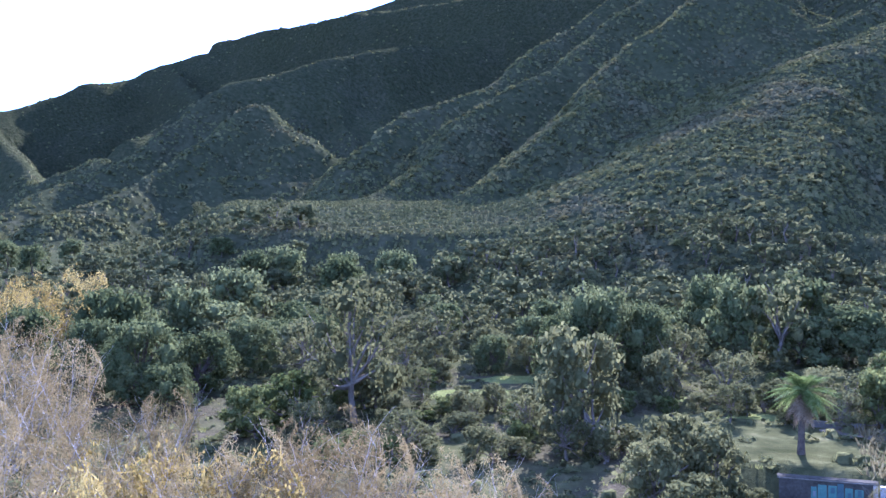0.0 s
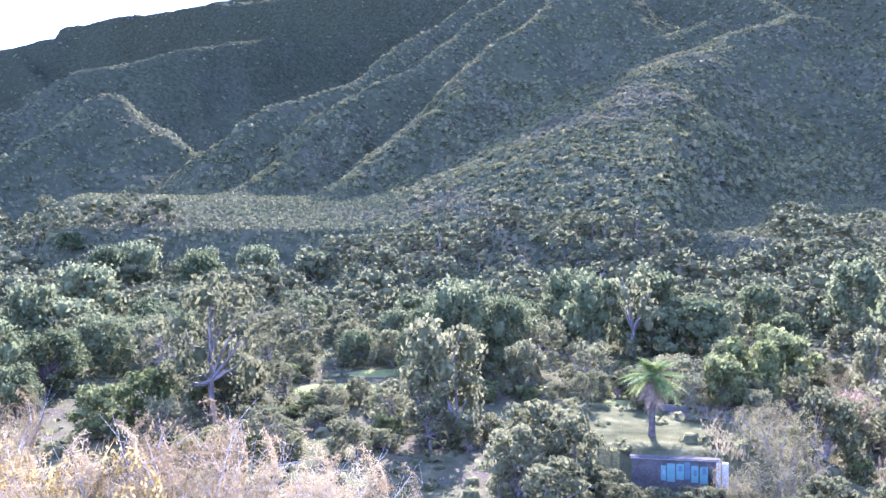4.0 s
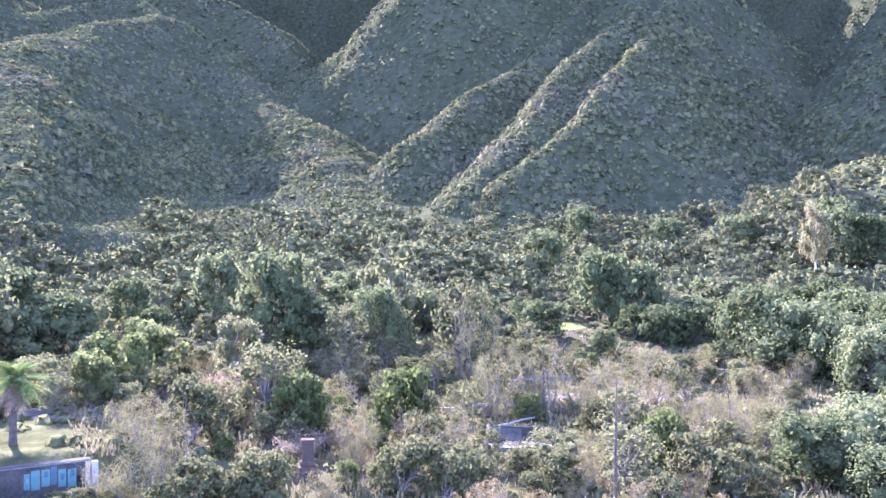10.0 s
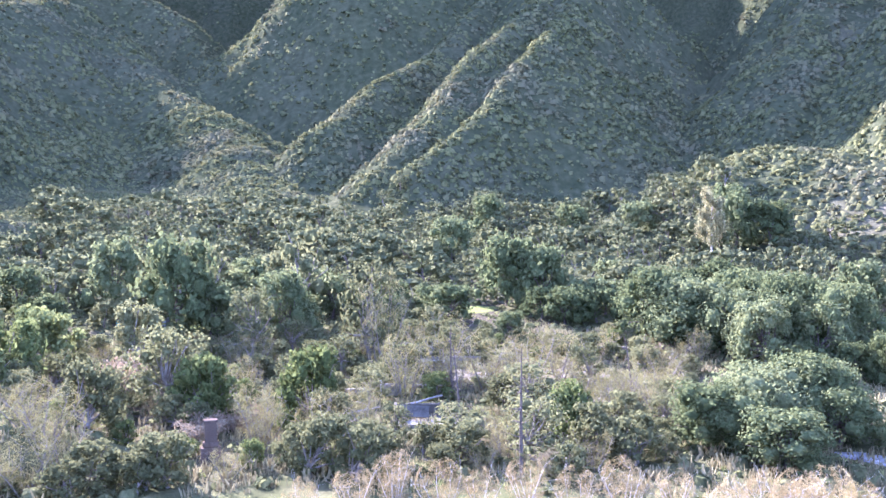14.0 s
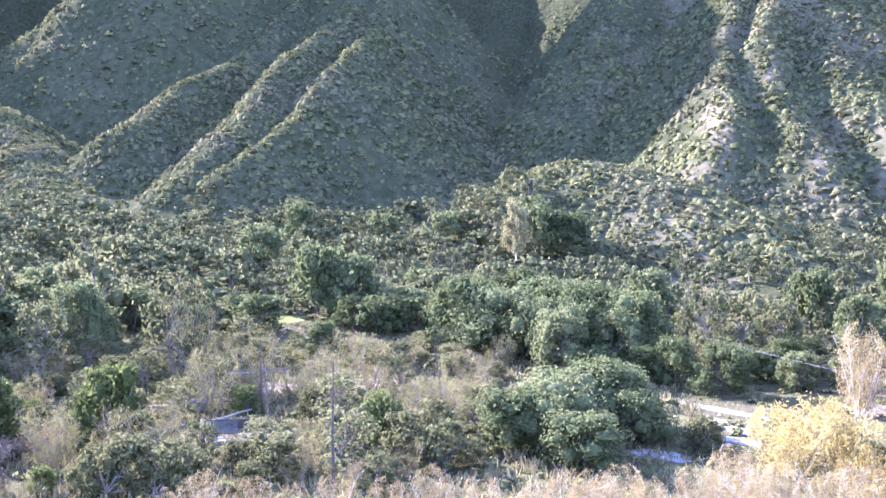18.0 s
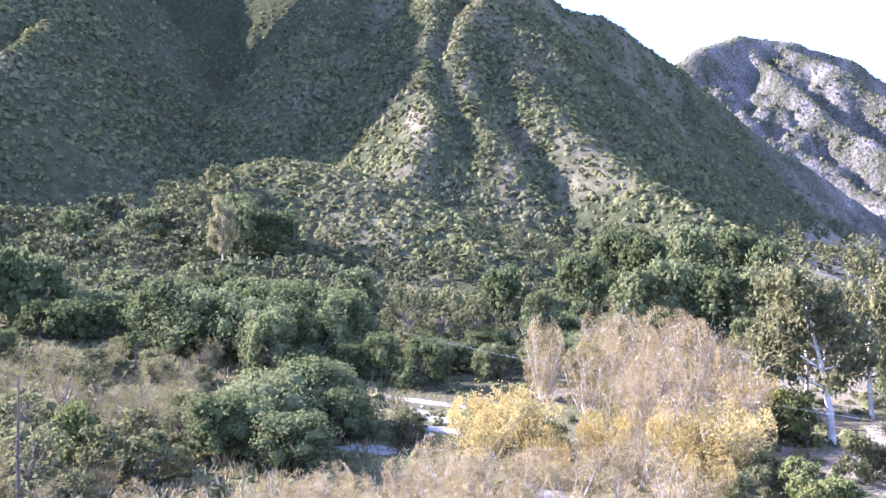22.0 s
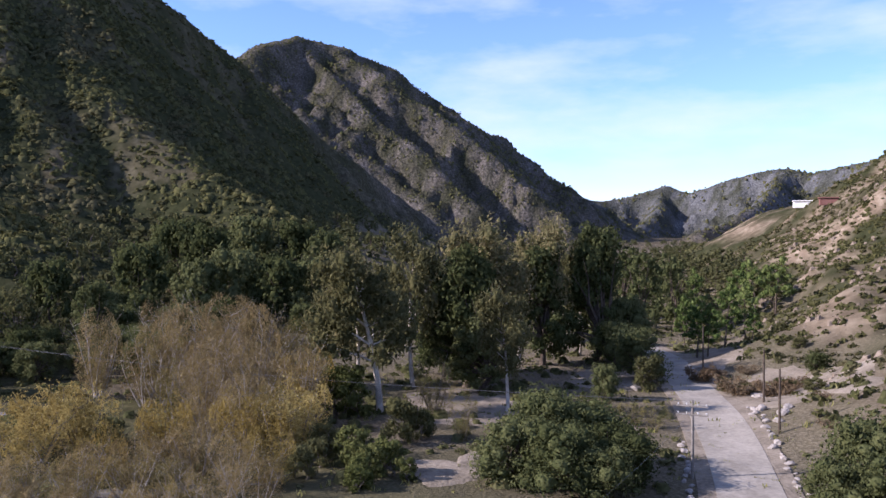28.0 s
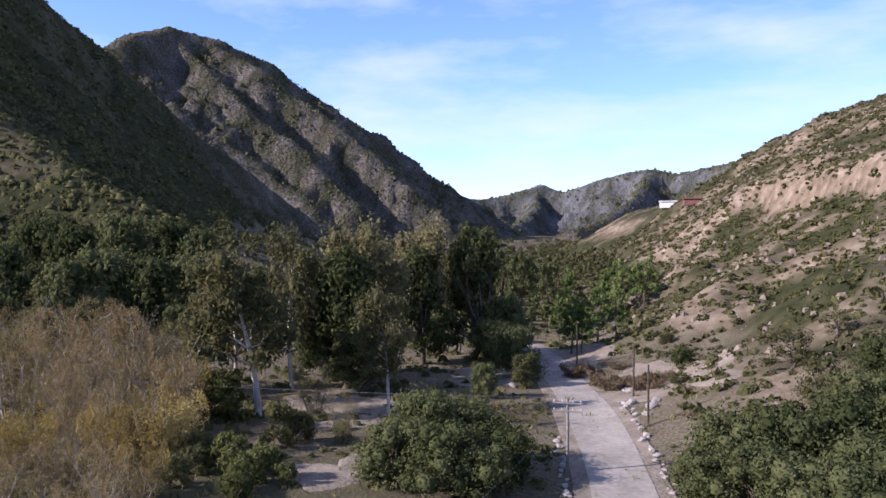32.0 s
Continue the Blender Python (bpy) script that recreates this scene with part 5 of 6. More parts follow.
# ---- more ground cover ----
terrace = scatter(4, 27000, -16, 45, 330, 640, lambda x, y, z, h, r: h < 0.5, 1.4, 3.2)
v, q = spread(dome_shapes(260, 8, 4, 2), terrace)
tagged(new("terrace_brush", mesh_of("terrace_brush", v, q, BRUSH_LEAF, True)), "olive brush covering the flat terrace below the hills", "brush", kind="stuff")


def grass_shapes(seed, blades, count=5):
    out = []
    for k in range(count):
        rng = np.random.default_rng(seed + k)
        c = rng.uniform(-0.5, 0.5, (blades, 3)) * (1, 1, 0)
        tip = c + rng.normal(size=(blades, 3)) * (0.2, 0.2, 0.08) + (0, 0, 0.55)
        s = unit(rng, blades) * (0.09, 0.09, 0)
        out.append((np.stack((c - s, c + s, tip + s * 0.4, tip - s * 0.4), 1).reshape(-1, 3), np.arange(blades * 4).reshape(-1, 4)))
    return out


dry = scatter(5, 10000, -28, 150, 88, 260, lambda x, y, z, h, r: (h < 0.3) & (fbm(x, y, 25, 3, 14) > -0.1), 0.5, 1.5)
v, q = spread(grass_shapes(300, 9), dry)
tagged(new("dry_grass", mesh_of("dry_grass", v, q, GRASS_BLADE)), "tufts of dry and greening winter grass", "grass", kind="stuff")

twigs = scatter(6, 2600, 26, 84, 92, 200, lambda x, y, z, h, r: h < 0.3, 1.0, 3.0)
v, q = spread(grass_shapes(320, 13), twigs)
tagged(new("dead_weeds", mesh_of("dead_weeds", v, q, WEED_TWIG)), "tangle of dead pinkish-grey weeds and brambles", "weeds", kind="stuff")

# ---- patches of grass, dirt and creek bed lying on the ground ----
BRIGHT_GRASS = rough_solid("bright_grass", (0.08, 0.09, 0.025), (0.16, 0.165, 0.055), 3.0, 0.8)
PALE_DIRT = rough_solid("pale_dirt", (0.125, 0.105, 0.077), (0.26, 0.223, 0.168), 4.0, 0.5)
DRY_DIRT = rough_solid("dry_leafy_dirt", (0.065, 0.055, 0.038), (0.14, 0.12, 0.085), 4.0, 0.5)
GRAVEL = rough_solid("creek_gravel", (0.09, 0.085, 0.075), (0.24, 0.228, 0.205), 1.5, 0.9)
ASPHALT = rough_solid("worn_asphalt", (0.19, 0.172, 0.138), (0.32, 0.292, 0.24), 5.0, 0.15, 0.85)


def draped_patch(name, x, y, length, width, turn, material, label, category, seed, lift=0.07):
    """An uneven patch with a ragged rim, laid over the ground."""
    rings, spokes = 7, 40
    a = np.linspace(0, 2 * np.pi, spokes, endpoint=False)
    ragged = 1 + 0.5 * fbm(np.cos(a) * 3 + seed * 7.3, np.sin(a) * 3 + seed * 3.1, 1.6, 4, seed)
    r = np.linspace(0, 1, rings + 1)[1:, None] * ragged
    lx, ly = r * np.cos(a) * length / 2, r * np.sin(a) * width / 2
    c, s = math.cos(radians(turn)), math.sin(radians(turn))
    px, py = np.append((x + lx * c - ly * s).ravel(), x), np.append((y + lx * s + ly * c).ravel(), y)
    pz = ground(px, py)[0] + lift
    pz[(rings - 1) * spokes:rings * spokes] -= lift + 0.1
    i, j = np.meshgrid(np.arange(rings - 1), np.arange(spokes), indexing="ij")
    p, n = i * spokes + j, i * spokes + (j + 1) % spokes
    quads = np.stack((p, p + spokes, n + spokes, n), -1).reshape(-1, 4)
    hub = np.stack((np.full(spokes, rings * spokes), np.arange(spokes), (np.arange(spokes) + 1) % spokes), -1)
    return tagged(new(name, mesh_of(name, np.stack((px, py, pz), 1), [quads, hub], material, True)), label, category, kind="structure")


PATCHES = (  # x, y, length, width, turn, what
    (27, 144, 9, 7, 20, "dirt"), (16, 181, 20, 8, 0, "grass"), (6, 170, 26, 7, 5, "grass"), (100, 208, 14, 9, 30, "dirt"), (83, 169, 8, 6, 60, "dirt"),
    (52, 133, 20, 6, -20, "grass"), (60, 122, 12, 7, -20, "dirt"), (86, 123, 10, 8, 40, "grass"), (42, 164, 12, 6, -15, "grass"), (190, 122, 14, 10, -50, "grass"),
    (131, 89, 16, 9, -50, "dirt"), (175, 62, 16, 9, -70, "dirt"), (88, 122, 12, 8, -30, "grass"), (136, 160, 12, 8, -40, "grass"), (184, 25, 10, 8, 0, "grass"),
    (143, 72, 18, 8, -60, "dirt"), (175, 25, 12, 9, 0, "grass"), (119, -59, 30, 20, -25, "dirt"), (87, -41, 12, 9, 0, "dirt"), (90, -47, 10, 4, -40, "dirt"),
    (128, -95, 26, 18, -40, "dirt"), (100, -111, 40, 20, -38, "dirt"), (135, -122, 34, 14, -40, "dirt"), (95, -72, 10, 5, -40, "dirt"), (103, 128, 10, 6, -30, "grass"))
for k, (px, py, long_, wide_, turn_, what) in enumerate(PATCHES):
    if what == "grass":
        draped_patch("grass_patch", px, py, long_, wide_, turn_, BRIGHT_GRASS, "sunlit patch of fresh yellow-green grass", "grass", k, 0.07 + 0.003 * k)
    else:
        draped_patch("dirt_patch", px, py, long_, wide_, turn_, PALE_DIRT if py < 40 else DRY_DIRT, "bare patch of pale trodden dirt", "dirt", k, 0.07 + 0.003 * k)
for k, (px, py, long_, wide_, turn_) in enumerate(((113, 16, 10, 5, 80), (146, 11, 18, 3, 60), (125, 8, 16, 3, 70), (93, -11, 24, 4, 80), (135, 10, 14, 4, 30))):
    draped_patch("creek_bed", px, py, long_, wide_, turn_, GRAVEL, "pale gravel bed of a dry creek", "creek bed", 60 + k, 0.16 + 0.004 * k)


# ---- the road ----
def road_strip(name, centre, half, material, label, category, lift):
    """A strip with thickness along a smooth centre line."""
    c = np.array(centre, float)
    k = np.linspace(0, len(c) - 1, 90)
    x, y = np.interp(k, np.arange(len(c)), c[:, 0]), np.interp(k, np.arange(len(c)), c[:, 1])
    for rep in range(12):
        x[1:-1], y[1:-1] = (x[:-2] + x[1:-1] * 2 + x[2:]) / 4, (y[:-2] + y[1:-1] * 2 + y[2:]) / 4
    tx, ty = np.gradient(x), np.gradient(y)
    n = np.hypot(tx, ty)
    off = np.array((-1.0, -1.0, -0.5, 0.0, 0.5, 1.0, 1.0))
    edge = half + 0.25 * value_noise(k * 0.9, k * 0.0, 4)
    px = x[:, None] + off * edge[:, None] * (-ty / n)[:, None]
    py = y[:, None] + off * edge[:, None] * (tx / n)[:, None]
    pz = ground(px.ravel(), py.ravel())[0].reshape(px.shape) + lift
    pz[:, (0, 6)] -= lift + 0.15
    verts = np.stack((px, py, pz), -1).reshape(-1, 3)
    i, j = np.meshgrid(np.arange(89), np.arange(6), indexing="ij")
    a = i * 7 + j
    quads = np.stack((a, a + 1, a + 8, a + 7), -1).reshape(-1, 4)
    return tagged(new(name, mesh_of(name, verts, quads, material)), label, category, kind="structure")


road_strip("road_shoulder", ROAD_LINE, 5.2, PALE_DIRT, "sandy shoulder beside the road", "shoulder", 0.14)
road_strip("road", ROAD_LINE, 3.4, ASPHALT, "worn pale asphalt road along the valley floor", "road", 0.2)


# ---- boulders along the road and the creek ----
def boulder_mesh(seed):
    bm = bmesh.new()
    bmesh.ops.create_icosphere(bm, subdivisions=2, radius=0.5)
    for v in bm.verts:
        f = 1 + 0.45 * noise.noise(v.co * 2.1 + Vector((seed * 5.0, 0, 0))) + 0.15 * noise.noise(v.co * 6 + Vector((seed * 3.0, 9, 0)))
        v.co = Vector((v.co.x * f, v.co.y * f * 0.85, v.co.z * f * 0.75 + 0.18))
    me = bpy.data.meshes.new("boulder")
    bm.to_mesh(me)
    bm.free()
    me.materials.append(ROCK)
    return me


BOULDERS = [boulder_mesh(k) for k in range(5)]
rock_rng = random.Random(11)


def boulder(x, y, size, label="rounded pale boulder at the edge of the road", group="roadside boulders"):
    ob = new("boulder", rock_rng.choice(BOULDERS))
    ob.matrix_basis = pose(x, y, height(x, y) + 0.02, 0, 0, rock_rng.uniform(0, 360)) @ Matrix.Diagonal((size, size * rock_rng.uniform(0.7, 1), size * rock_rng.uniform(0.6, 0.95), 1))
    return tagged(ob, label, "boulder", group)


for k in range(26):
    f = k / 25
    x, y = 58.8 + 36 * f, -67.1 - 28 * f
    boulder(x + rock_rng.uniform(-0.6, 0.6), y + rock_rng.uniform(-0.6, 0.6), rock_rng.uniform(0.5, 1.3))
for k in range(14):
    f = k / 13
    boulder(65.5 + 20 * f + rock_rng.uniform(-0.5, 0.8), -58.6 - 15.5 * f + rock_rng.uniform(-0.5, 0.8), rock_rng.uniform(0.6, 1.4))
for bx, by in ((86, -92), (88, -95), (84, -89), (101, -103), (103, -104), (92, -94), (118, -92), (131, -97), (121, -88)):
    boulder(bx, by, rock_rng.uniform(1.0, 2.0))
for k in range(12):
    boulder(112 + rock_rng.uniform(-3, 38), 12 + rock_rng.uniform(-5, 6), rock_rng.uniform(0.5, 1.3), "grey boulder lying in the dry creek bed", "creek boulders")

# ---- utility poles and wires ----
POLE_WOOD = rough_solid("pole_wood", (0.05, 0.04, 0.03), (0.115, 0.092, 0.07), 0.5, 0.5)
WEATHERED = rough_solid("weathered_wood", (0.13, 0.118, 0.1), (0.26, 0.238, 0.205), 0.6, 0.5)
CERAMIC = rough_solid("insulator_ceramic", (0.4, 0.4, 0.38), (0.55, 0.55, 0.52), 0.3, 0.1, 0.3)
WIRE = rough_solid("dark_wire", (0.05, 0.05, 0.05), (0.12, 0.12, 0.12), 0.5, 0.0, 0.5)
POST = mesh_of("pole", *tubes([[(0, 0, -0.4, 0.19), (0, 0, 3, 0.17), (0, 0, 6, 0.15), (0.02, 0, 8.4, 0.12)]], 10), WEATHERED, True)
DARK_POST = mesh_of("pole", *tubes([[(0, 0, -0.4, 0.17), (0, 0, 3, 0.16), (0, 0, 6, 0.14), (0, 0, 8.2, 0.11)]], 10), POLE_WOOD, True)
ARM = box_mesh("crossarm", 3.4, 0.14, 0.16, WEATHERED, 0.02)
KNOB = mesh_of("insulator", *tubes([[(0, 0, 0, 0.03), (0, 0, 0.08, 0.05), (0, 0, 0.12, 0.09), (0, 0, 0.2, 0.09), (0, 0, 0.24, 0.03)]], 8), CERAMIC, True)


def utility_pole(x, y, turn, arms, tall=1.0, post=POST, label="weathered wooden utility pole with a crossarm"):
    p = thing("utility_pole", pose(x, y, height(x, y), 0, 0, turn) @ Matrix.Diagonal((1, 1, tall, 1)), label, "utility pole", "poles along the road")
    part("pole", post, p)
    for a in range(arms):
        arm = part("crossarm", ARM, p, at=pose(0, 0.17, 7.7 - 0.9 * a))
        for off in (-1.5, -0.6, 0.6, 1.5):
            part("insulator", KNOB, arm, at=pose(off, 0, 0.155))
    return p


utility_pole(72.5, -64.3, 38, 2, 1.02)
utility_pole(80.5, -85.5, 0, 0, 1.0, DARK_POST, "dark bare wooden pole beside the dirt lot")
utility_pole(96.3, -98.9, 0, 0, 1.0, DARK_POST, "dark bare wooden pole beside the dirt lot")
utility_pole(124, -112, 0, 0, 1.1, DARK_POST, "dark bare wooden pole beside the dirt lot")
utility_pole(247, 84, 20, 1, 1.0, DARK_POST, "dark utility pole standing among oaks")


def wire(a, b, sag, thick=0.012):
    """A hanging cable between two heights."""
    a, b = Vector(a), Vector(b)
    pts = []
    for k in range(25):
        f = k / 24
        p = a.lerp(b, f)
        pts.append((p.x, p.y, p.z - sag * 4 * f * (1 - f), thick))
    return tagged(new("power_line", mesh_of("power_line", *tubes([pts], 4), WIRE)), "thin dark overhead cable sagging between poles", "cable", "overhead cables")


top = height(247, 84) + 7.9
wire((247, 83, top), (72.5, -64.0, 8.5), 5, 0.014)
wire((248, 85, top), (73.5, -63.4, 8.5), 5, 0.014)
wire((72, -65, 8.5), (20, 2, 12), 2)
wire((-45, 62, 13.0), (-14, 38, 4.0), 0.6)
wire((-45, 64, 11.0), (-14, 36, 2.5), 0.6)


# ---- dead standing trunks ----
def snag(x, y, tall, seed, label="dead standing trunk with a few broken bare limbs"):
    rng = np.random.default_rng(seed)
    main = limb(rng, (0, 0, -0.4), (0.02, 0.02, 1), tall, 0.017 * tall, 0.05, 9, 0.035)
    t = thing("dead_tree", pose(x, y, height(x, y), 0, 0, seed * 40), label, "dead tree", "dead trees of the clearing")
    part("trunk", mesh_of("trunk", *tubes([main], 8), POLE_WOOD, True), t)
    for k in range(13):
        q = 2 + k % 7
        a = rng.uniform(0, 6.28)
        br = limb(rng, main[q][:3], (math.cos(a), math.sin(a), rng.uniform(-0.25, 0.5)), rng.uniform(0.08, 0.2) * tall * (1.2 - q / 12), 0.07, 0.015, 4, 0.22)
        part("branch", mesh_of("branch", *tubes([br], 5), POLE_WOOD, True), t)
    return t


for sx, sy, st, sd in ((94.6, 62.5, 13, 1), (83.4, 47.2, 15, 2), (127.8, 52.6, 11, 3), (140, 115, 14, 4), (-21.6, 200, 17, 5), (130, 190, 20, 6), (140, 176, 16, 7), (118, 80, 12, 8)):
    snag(sx, sy, st, sd)


def fallen_log(x, y, length, turn, seed):
    rng = np.random.default_rng(seed)
    br = limb(rng, (-length / 2, 0, 0.25), (1, 0, 0.01), length, 0.24, 0.1, 6, 0.05)
    ob = new("fallen_log", mesh_of("fallen_log", *tubes([br], 8), WEATHERED, True))
    ob.matrix_basis = pose(x, y, height(x, y), 0, 0, turn)
    return tagged(ob, "bleached fallen log among dead weeds", "log", "fallen logs")


for lx, ly, ll, lt in ((139, 98, 11, -35), (122, 86, 8, -50), (110, 80, 7, -20), (150, 110, 9, -45), (98, 84, 8, -30), (104, 58, 6, -70), (75, 95, 6, 10), (117, -48, 7, 100)):
    fallen_log(lx, ly, ll, lt, int(lx))


# ---- the palm ----
def palm_tree(x, y, tall):
    rng = np.random.default_rng(5)
    t = thing("palm_tree", pose(x, y, height(x, y)), "old palm with green crown and a skirt of dead fronds", "palm tree")
    part("trunk", mesh_of("trunk", *tubes([[(0, 0, -0.4, 0.55), (0, 0, 1.5, 0.42), (0.1, 0, 5, 0.38), (0.15, 0.05, tall - 3.2, 0.4)]], 10), BARK, True), t)

    def fronds(name, count, low, high, length, hang, material, label):
        for k in range(count):
            a, e = k * 2.4 + rng.uniform(-0.2, 0.2), rng.uniform(low, high)
            n, L = 11, length * rng.uniform(0.85, 1.1)
            s = np.linspace(0, 1, n)
            reach = L * (s * math.cos(e))
            rise = L * (s * math.sin(e) - hang * s * s)
            spine = np.stack((np.cos(a) * reach, np.sin(a) * reach, tall - 3.0 + rise), 1) + (0.15, 0.05, 0)
            side = np.array((-math.sin(a), math.cos(a), 0.0))
            verts, quads = [], []
            for i in range(1, n):
                w = 0.75 * math.sin(math.pi * min(1, s[i] * 0.9 + 0.08)) + 0.1
                for sg in (-1, 1):
                    for h in (0.0, 0.5):
                        base = spine[i] + (spine[i] - spine[i - 1]) * (h - 0.5)
                        tip = base + side * sg * w + (spine[i] - spine[i - 1]) * 1.1 - np.array((0, 0, 0.28 * w))
                        across = (spine[i] - spine[i - 1]) * 0.22
                        c = len(verts)
                        verts += [base - across, base + across, tip + across * 0.2, tip - across * 0.2]
                        quads.append((c, c + 1, c + 2, c + 3))
            part(name, mesh_of(name, np.array(verts), np.array(quads), material), t, label)

    fronds("frond", 54, -0.3, 1.25, 4.7, 0.42, PALM_LEAF, "")
    fronds("dead_frond", 28, -1.3, -0.7, 3.3, 0.3, DEAD_FROND, "hanging dry brown frond")
    return t


palm_tree(46, 110, 11.0)

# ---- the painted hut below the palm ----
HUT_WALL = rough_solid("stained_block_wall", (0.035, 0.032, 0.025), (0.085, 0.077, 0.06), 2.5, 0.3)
PALE_WALL = rough_solid("pale_render", (0.24, 0.225, 0.2), (0.46, 0.435, 0.39), 2.0, 0.2)
TEAL = rough_solid("teal_spray_paint", (0.05, 0.105, 0.085), (0.09, 0.18, 0.145), 0.8, 0.05, 0.6)
BLUE = rough_solid("blue_spray_paint", (0.035, 0.06, 0.062), (0.065, 0.11, 0.11), 0.8, 0.05, 0.6)
WHITE_PAINT = rough_solid("white_spray_paint", (0.11, 0.118, 0.115), (0.19, 0.2, 0.195), 0.8, 0.05, 0.6)
# Near-black colour in place of the shade inside doorway, hearth and oven mouth.
OPENING_SHADE = rough_solid("opening_shade", (0.02, 0.02, 0.02), (0.04, 0.04, 0.04), 1.0, 0.0)


def painted_hut():
    """A derelict block building: front wall with a doorway, side walls, thick roof slab, spray-painted bars."""
    turn = math.degrees(math.atan2(95.8 - 99.4, 48.7 - 38.7))
    hut = thing("derelict_hut", pose(43.7, 97.6, height(43.7, 97.6) - 0.05, 0, 0, turn), "derelict concrete hut with teal spray paint on its wall", "hut")
    deep = 1.2
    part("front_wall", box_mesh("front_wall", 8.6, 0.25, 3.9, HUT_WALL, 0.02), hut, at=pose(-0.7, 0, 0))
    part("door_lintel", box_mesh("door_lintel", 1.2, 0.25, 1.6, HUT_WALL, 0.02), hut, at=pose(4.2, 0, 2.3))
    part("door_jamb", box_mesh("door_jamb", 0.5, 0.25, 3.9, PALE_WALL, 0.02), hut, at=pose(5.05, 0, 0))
    # Dark panel behind the opening carries the doorway's shade as colour.
    part("doorway", box_mesh("doorway", 1.2, 0.1, 2.3, OPENING_SHADE, 0), hut, at=pose(4.2, 0.5, 0))
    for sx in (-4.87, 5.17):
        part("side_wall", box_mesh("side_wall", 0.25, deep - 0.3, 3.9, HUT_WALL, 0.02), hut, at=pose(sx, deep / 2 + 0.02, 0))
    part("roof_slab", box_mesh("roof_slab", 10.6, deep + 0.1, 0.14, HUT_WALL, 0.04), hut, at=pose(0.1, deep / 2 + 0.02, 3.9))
    part("roof_edge", box_mesh("roof_edge", 10.6, 0.1, 0.12, CONCRETE, 0.02), hut, at=pose(0.1, -0.19, 3.85), label="pale weathered roof edge")
    part("pillar", box_mesh("pillar", 0.65, 0.65, 3.9, PALE_WALL, 0.04), hut, at=pose(5.75, -0.6, 0), label="pale rendered pillar")
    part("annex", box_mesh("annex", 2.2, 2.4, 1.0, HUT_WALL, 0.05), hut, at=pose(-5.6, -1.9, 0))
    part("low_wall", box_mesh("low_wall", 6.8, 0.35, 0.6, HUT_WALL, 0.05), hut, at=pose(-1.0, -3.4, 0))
    part("block", box_mesh("block", 1.1, 0.9, 1.0, PALE_WALL, 0.06), hut, at=pose(3.0, -2.2, 0), label="pale block")
    rng = random.Random(4)
    x = -1.6
    while x < 3.1:
        w = rng.uniform(0.5, 0.95)
        hgt = rng.uniform(1.7, 2.3)
        mat = rng.choice((TEAL, TEAL, BLUE))
        part("paint_bar", box_mesh("paint_bar", w, 0.02, hgt, mat, 0), hut, at=pose(x + w / 2, -0.14, 1.35 + rng.uniform(-0.2, 0.3)))
        part("paint_bar", box_mesh("paint_bar", w * 0.45, 0.02, hgt * 0.35, rng.choice((WHITE_PAINT, BLUE, TEAL)), 0), hut, at=pose(x + w * 0.55, -0.165, 2.0 + rng.uniform(0, 0.7)))
        x += w + rng.uniform(0.05, 0.2)
    return hut


painted_hut()
for bx, by, bt in ((34.5, 95.5, 2.6), (37, 93, 2.4), (40, 92.6, 2.2), (43, 91.5, 2.5), (46, 91, 2.3), (49, 90.4, 2.6), (36, 98, 3.2), (33, 99, 3.6), (38.5, 90.5, 3.0), (41.5, 89.5, 2.7), (44.5, 88.8, 3.1), (47.5, 88.2, 2.8), (35, 91, 3.6)):
    plant("sage", bx, by, bt, 1.2)


# ---- ruins in the clearing ----
BRICK_RED = rough_solid("old_brick", (0.048, 0.035, 0.024), (0.1, 0.075, 0.054), 0.7, 0.5)


def brick_chimney():
    """A free-standing chimney of coursed bricks with a wide hearth."""
    c = thing("brick_chimney", pose(68.6, 81, height(68.6, 81), 0, 0, -38), "free-standing brick chimney of a burnt house", "chimney")
    part("hearth", box_mesh("hearth", 2.3, 1.3, 1.9, BRICK_RED, 0.05), c, at=pose(0, 0, -0.1))
    # Near-black box set into the solid hearth as its inner shade.
    part("hearth_opening", box_mesh("hearth_opening", 1.0, 0.3, 1.0, OPENING_SHADE, 0), c, at=pose(0, -0.52, 0.05))
    part("shoulder", box_mesh("shoulder", 1.8, 1.15, 0.7, BRICK_RED, 0.12), c, at=pose(0, 0, 1.8))
    part("stack", box_mesh("stack", 1.35, 1.0, 2.4, BRICK_RED, 0.04), c, at=pose(0, 0, 2.45))
    part("cap", box_mesh("cap", 1.6, 1.25, 0.25, BRICK_RED, 0.05), c, at=pose(0, 0, 4.83))
    one = box_mesh("brick", 0.42, 0.05, 0.17, BRICK_RED, 0.012)
    for row in range(11):
        for col in range(3):
            part("brick", one, c, at=pose(-0.45 + 0.45 * col + (0.1 if row % 2 else -0.06), -0.505, 2.55 + 0.2 * row))
    return c


brick_chimney()


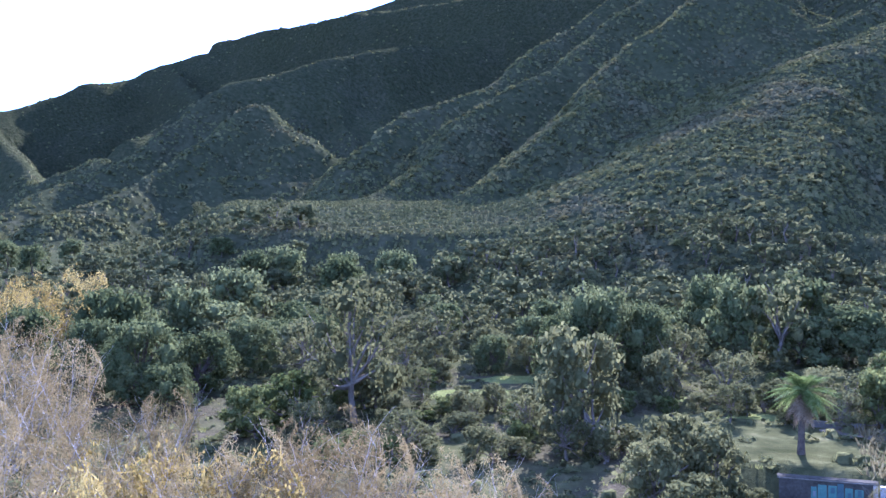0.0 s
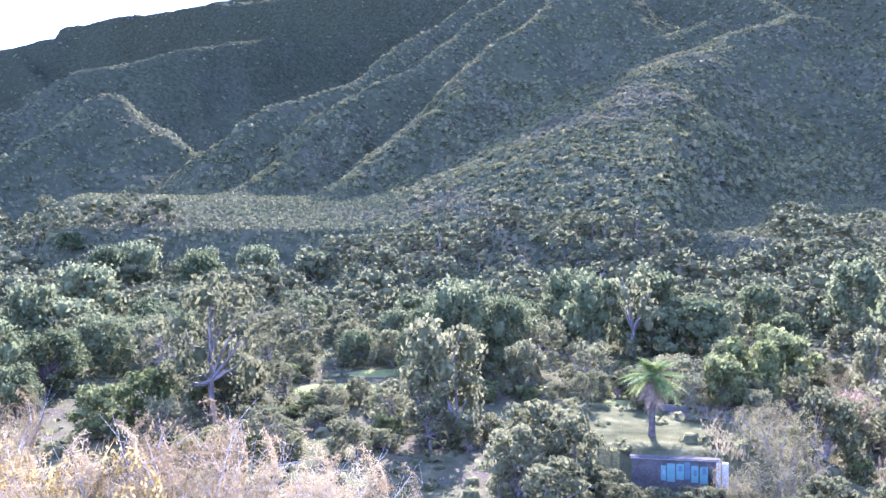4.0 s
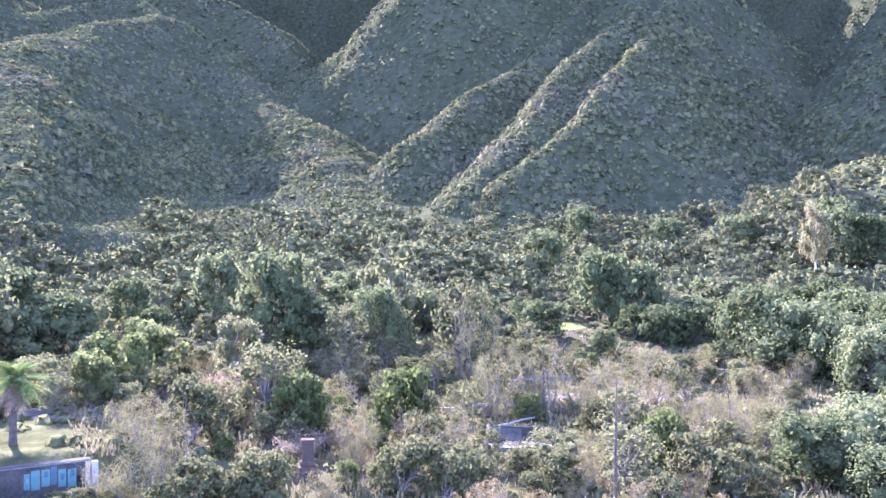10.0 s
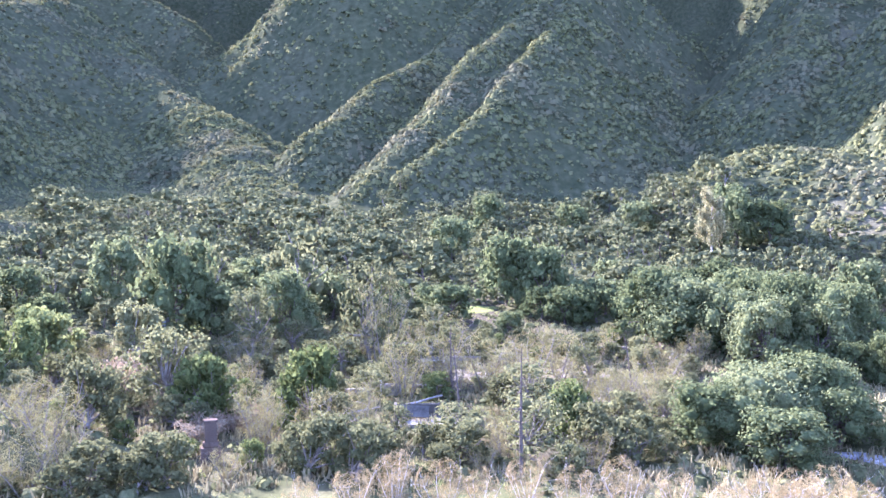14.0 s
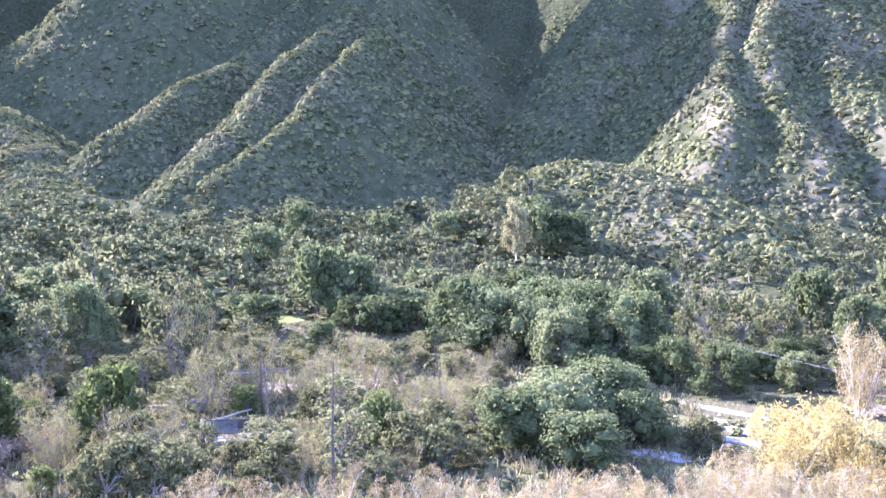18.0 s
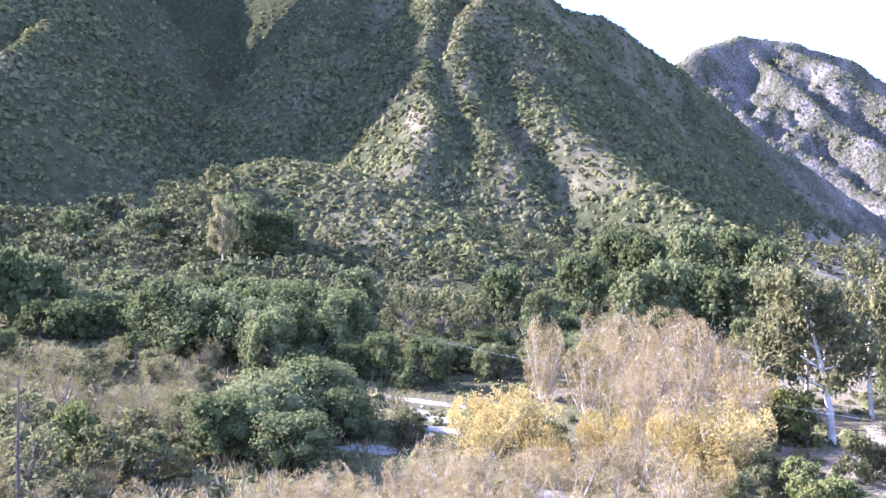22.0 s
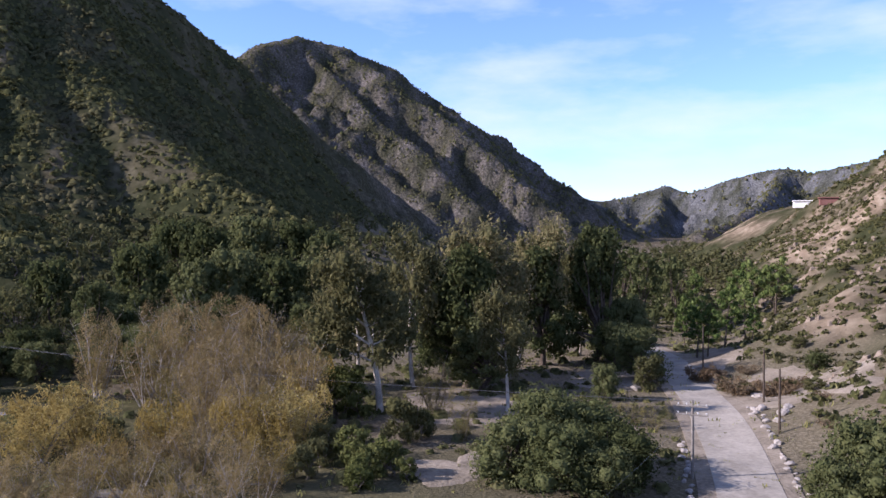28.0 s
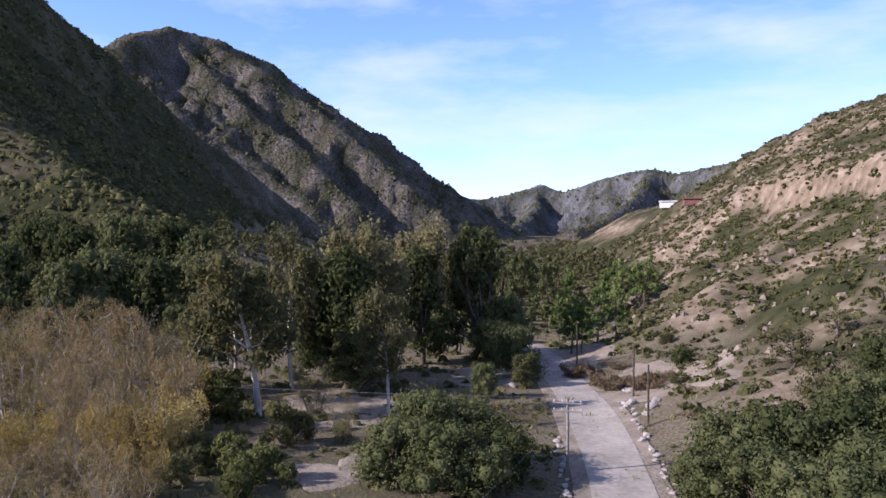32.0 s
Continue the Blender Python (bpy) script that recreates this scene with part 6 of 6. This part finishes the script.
def house_foundation():
    f = thing("ruined_foundation", pose(99, 71.5, height(99, 71.5), 0, 0, -51), "ruined concrete foundation with steps and a pale slab", "ruin")
    part("slab", box_mesh("slab", 9.0, 2.6, 0.5, CONCRETE, 0.05, rough=0.04, seed=2), f, at=pose(0.3, -0.5, -0.05))
    part("back_slab", box_mesh("back_slab", 7.0, 4.0, 0.4, HUT_WALL, 0.05, rough=0.05, seed=3), f, at=pose(-1.0, 3.2, -0.05))
    part("end_wall", box_mesh("end_wall", 0.4, 3.6, 2.3, HUT_WALL, 0.06, rough=0.08, seed=4), f, at=pose(-4.2, 3.0, 0))
    part("back_wall", box_mesh("back_wall", 6.5, 0.35, 1.9, HUT_WALL, 0.06, rough=0.1, seed=5), f, at=pose(-0.8, 5.4, 0))
    part("fallen_roof", box_mesh("fallen_roof", 4.2, 2.2, 0.14, HUT_WALL, 0.02), f, at=pose(-1.6, 1.9, 1.5, 38, 4, 0), label="collapsed dark roof panel")
    for k in range(3):
        part("step", box_mesh("step", 1.6, 0.35, 0.18 * (3 - k), CONCRETE, 0.02), f, at=pose(3.6, 1.1 - 0.36 * k + 1.2, -0.02))
    return f


house_foundation()


def oven_stub():
    o = thing("ruined_oven", pose(112, 88, height(112, 88), 0, 0, -50), "small ruined masonry oven with a dark mouth", "ruin")
    part("body", box_mesh("body", 2.4, 1.5, 2.0, CONCRETE, 0.25, rough=0.12, seed=6), o)
    # Tube coloured near-black for the shade inside the hole.
    part("mouth", mesh_of("mouth", *tubes([[(0, -0.78, 1.1, 0.42), (0, -0.6, 1.1, 0.42), (0, -0.1, 1.1, 0.3)]], 10), OPENING_SHADE, True), o)
    part("post", box_mesh("post", 0.35, 0.35, 2.6, PALE_WALL, 0.04), o, at=pose(-1.7, -0.3, 0))
    return o


oven_stub()


def low_garden_wall(x, y, length, turn, tall, material, label, painted=False):
    w = thing("low_wall", pose(x, y, height(x, y) - 0.1, 0, 0, turn), label, "wall", "low walls of the old estate")
    part("wall_body", box_mesh("wall_body", length, 0.4, tall, material, 0.05, rough=0.03, seed=int(x)), w)
    part("coping", box_mesh("coping", length + 0.2, 0.6, 0.16, CONCRETE, 0.03), w, at=pose(0, 0, tall))
    if painted:
        rng = random.Random(int(x))
        for k in range(5):
            part("paint_bar", box_mesh("paint_bar", 0.9, 0.02, tall * rng.uniform(0.4, 0.8), rng.choice((TEAL, BLUE, WHITE_PAINT)), 0), w, at=pose(-length / 2 + (k + 0.5) * length / 5, -0.22, 0.2))
    return w


low_garden_wall(125, 172, 13, -53, 2.0, HUT_WALL, "low block wall with teal spray paint among oaks", True)
low_garden_wall(107, 96, 10, -45, 0.9, CONCRETE, "low crumbling concrete wall among weeds")
low_garden_wall(57, 126, 9, -22, 0.9, CONCRETE, "low concrete garden wall behind the palm")
low_garden_wall(165, 72, 8, -65, 1.0, CONCRETE, "low pale wall under a spreading oak")
low_garden_wall(141, 96, 12, -50, 0.8, CONCRETE, "low crumbling concrete wall among weeds")

# ---- houses on the far shelf ----
ROOF_RED = rough_solid("red_roof", (0.15, 0.075, 0.06), (0.23, 0.12, 0.1), 2.0, 0.2)
WHITE_WALL = rough_solid("white_house_wall", (0.7, 0.69, 0.66), (0.82, 0.81, 0.78), 3.0, 0.1)
GLASS_DARK = rough_solid("dark_window_glass", (0.02, 0.025, 0.03), (0.05, 0.055, 0.06), 1.0, 0.0, 0.15)


def far_house(x, y, turn, sx, sy, sz, wall, roof, label, windows):
    h = thing("house", pose(x, y, height(x, y) - 0.1, 0, 0, turn), label, "house", "houses on the hill shelf")
    part("wall", box_mesh("wall", sx, sy, sz, wall, 0.05), h)
    part("roof", box_mesh("roof", sx + 1.0, sy + 1.0, 0.5, roof, 0.12), h, at=pose(0, 0, sz))
    for k in range(windows):
        w = part("window", box_mesh("window", 1.5, 0.12, 1.4, WHITE_WALL, 0.02), h, at=pose(-sx / 2 + (k + 0.5) * sx / windows, -sy / 2 - 0.04, 1.3))
        part("pane", box_mesh("pane", 1.25, 0.06, 1.15, GLASS_DARK, 0), w, at=pose(0, -0.07, 0.12))
    part("door", box_mesh("door", 1.0, 0.1, 2.1, GLASS_DARK, 0.02), h, at=pose(sx * 0.12, -sy / 2 - 0.05, 0.1))
    return h


far_house(301, -334, 46, 11, 6, 3.0, WHITE_WALL, WHITE_WALL, "long white single-storey house on the hill shelf", 4)
far_house(262, -304, 46, 7, 5, 2.8, ROOF_RED, ROOF_RED, "dark red barn-like house on the hill shelf", 3)


slope = scatter(8, 16500, 131, 168, 95, 440, lambda x, y, z, h, r: (h > 0.12) & (r < 0.85 + fbm(x, y, 20, 3, 18)), 0.7, 3.3)
v, q = spread(spray_shapes(340, 14, 0.4, 8), slope)
tagged(new("slope_scrub", mesh_of("slope_scrub", v, q, BRUSH_LEAF, True)), "scattered scrub on the dry sandy slope above the road", "scrub", kind="stuff")
SLOPE_ROCK = rough_solid("slope_stone", (0.12, 0.096, 0.07), (0.25, 0.205, 0.155), 0.8, 0.6)
rocks = scatter(21, 2600, 131, 168, 95, 430, lambda x, y, z, h, r: (h > 0.12) & (fbm(x, y, 18, 3, 19) > 0.02), 0.5, 2.6)
v, q = spread(dome_shapes(400, 6, 5, 0), rocks)
tagged(new("slope_rocks", mesh_of("slope_rocks", v, q, SLOPE_ROCK)), "pale weathered rocks breaking through the dry slope", "rocks", kind="stuff")
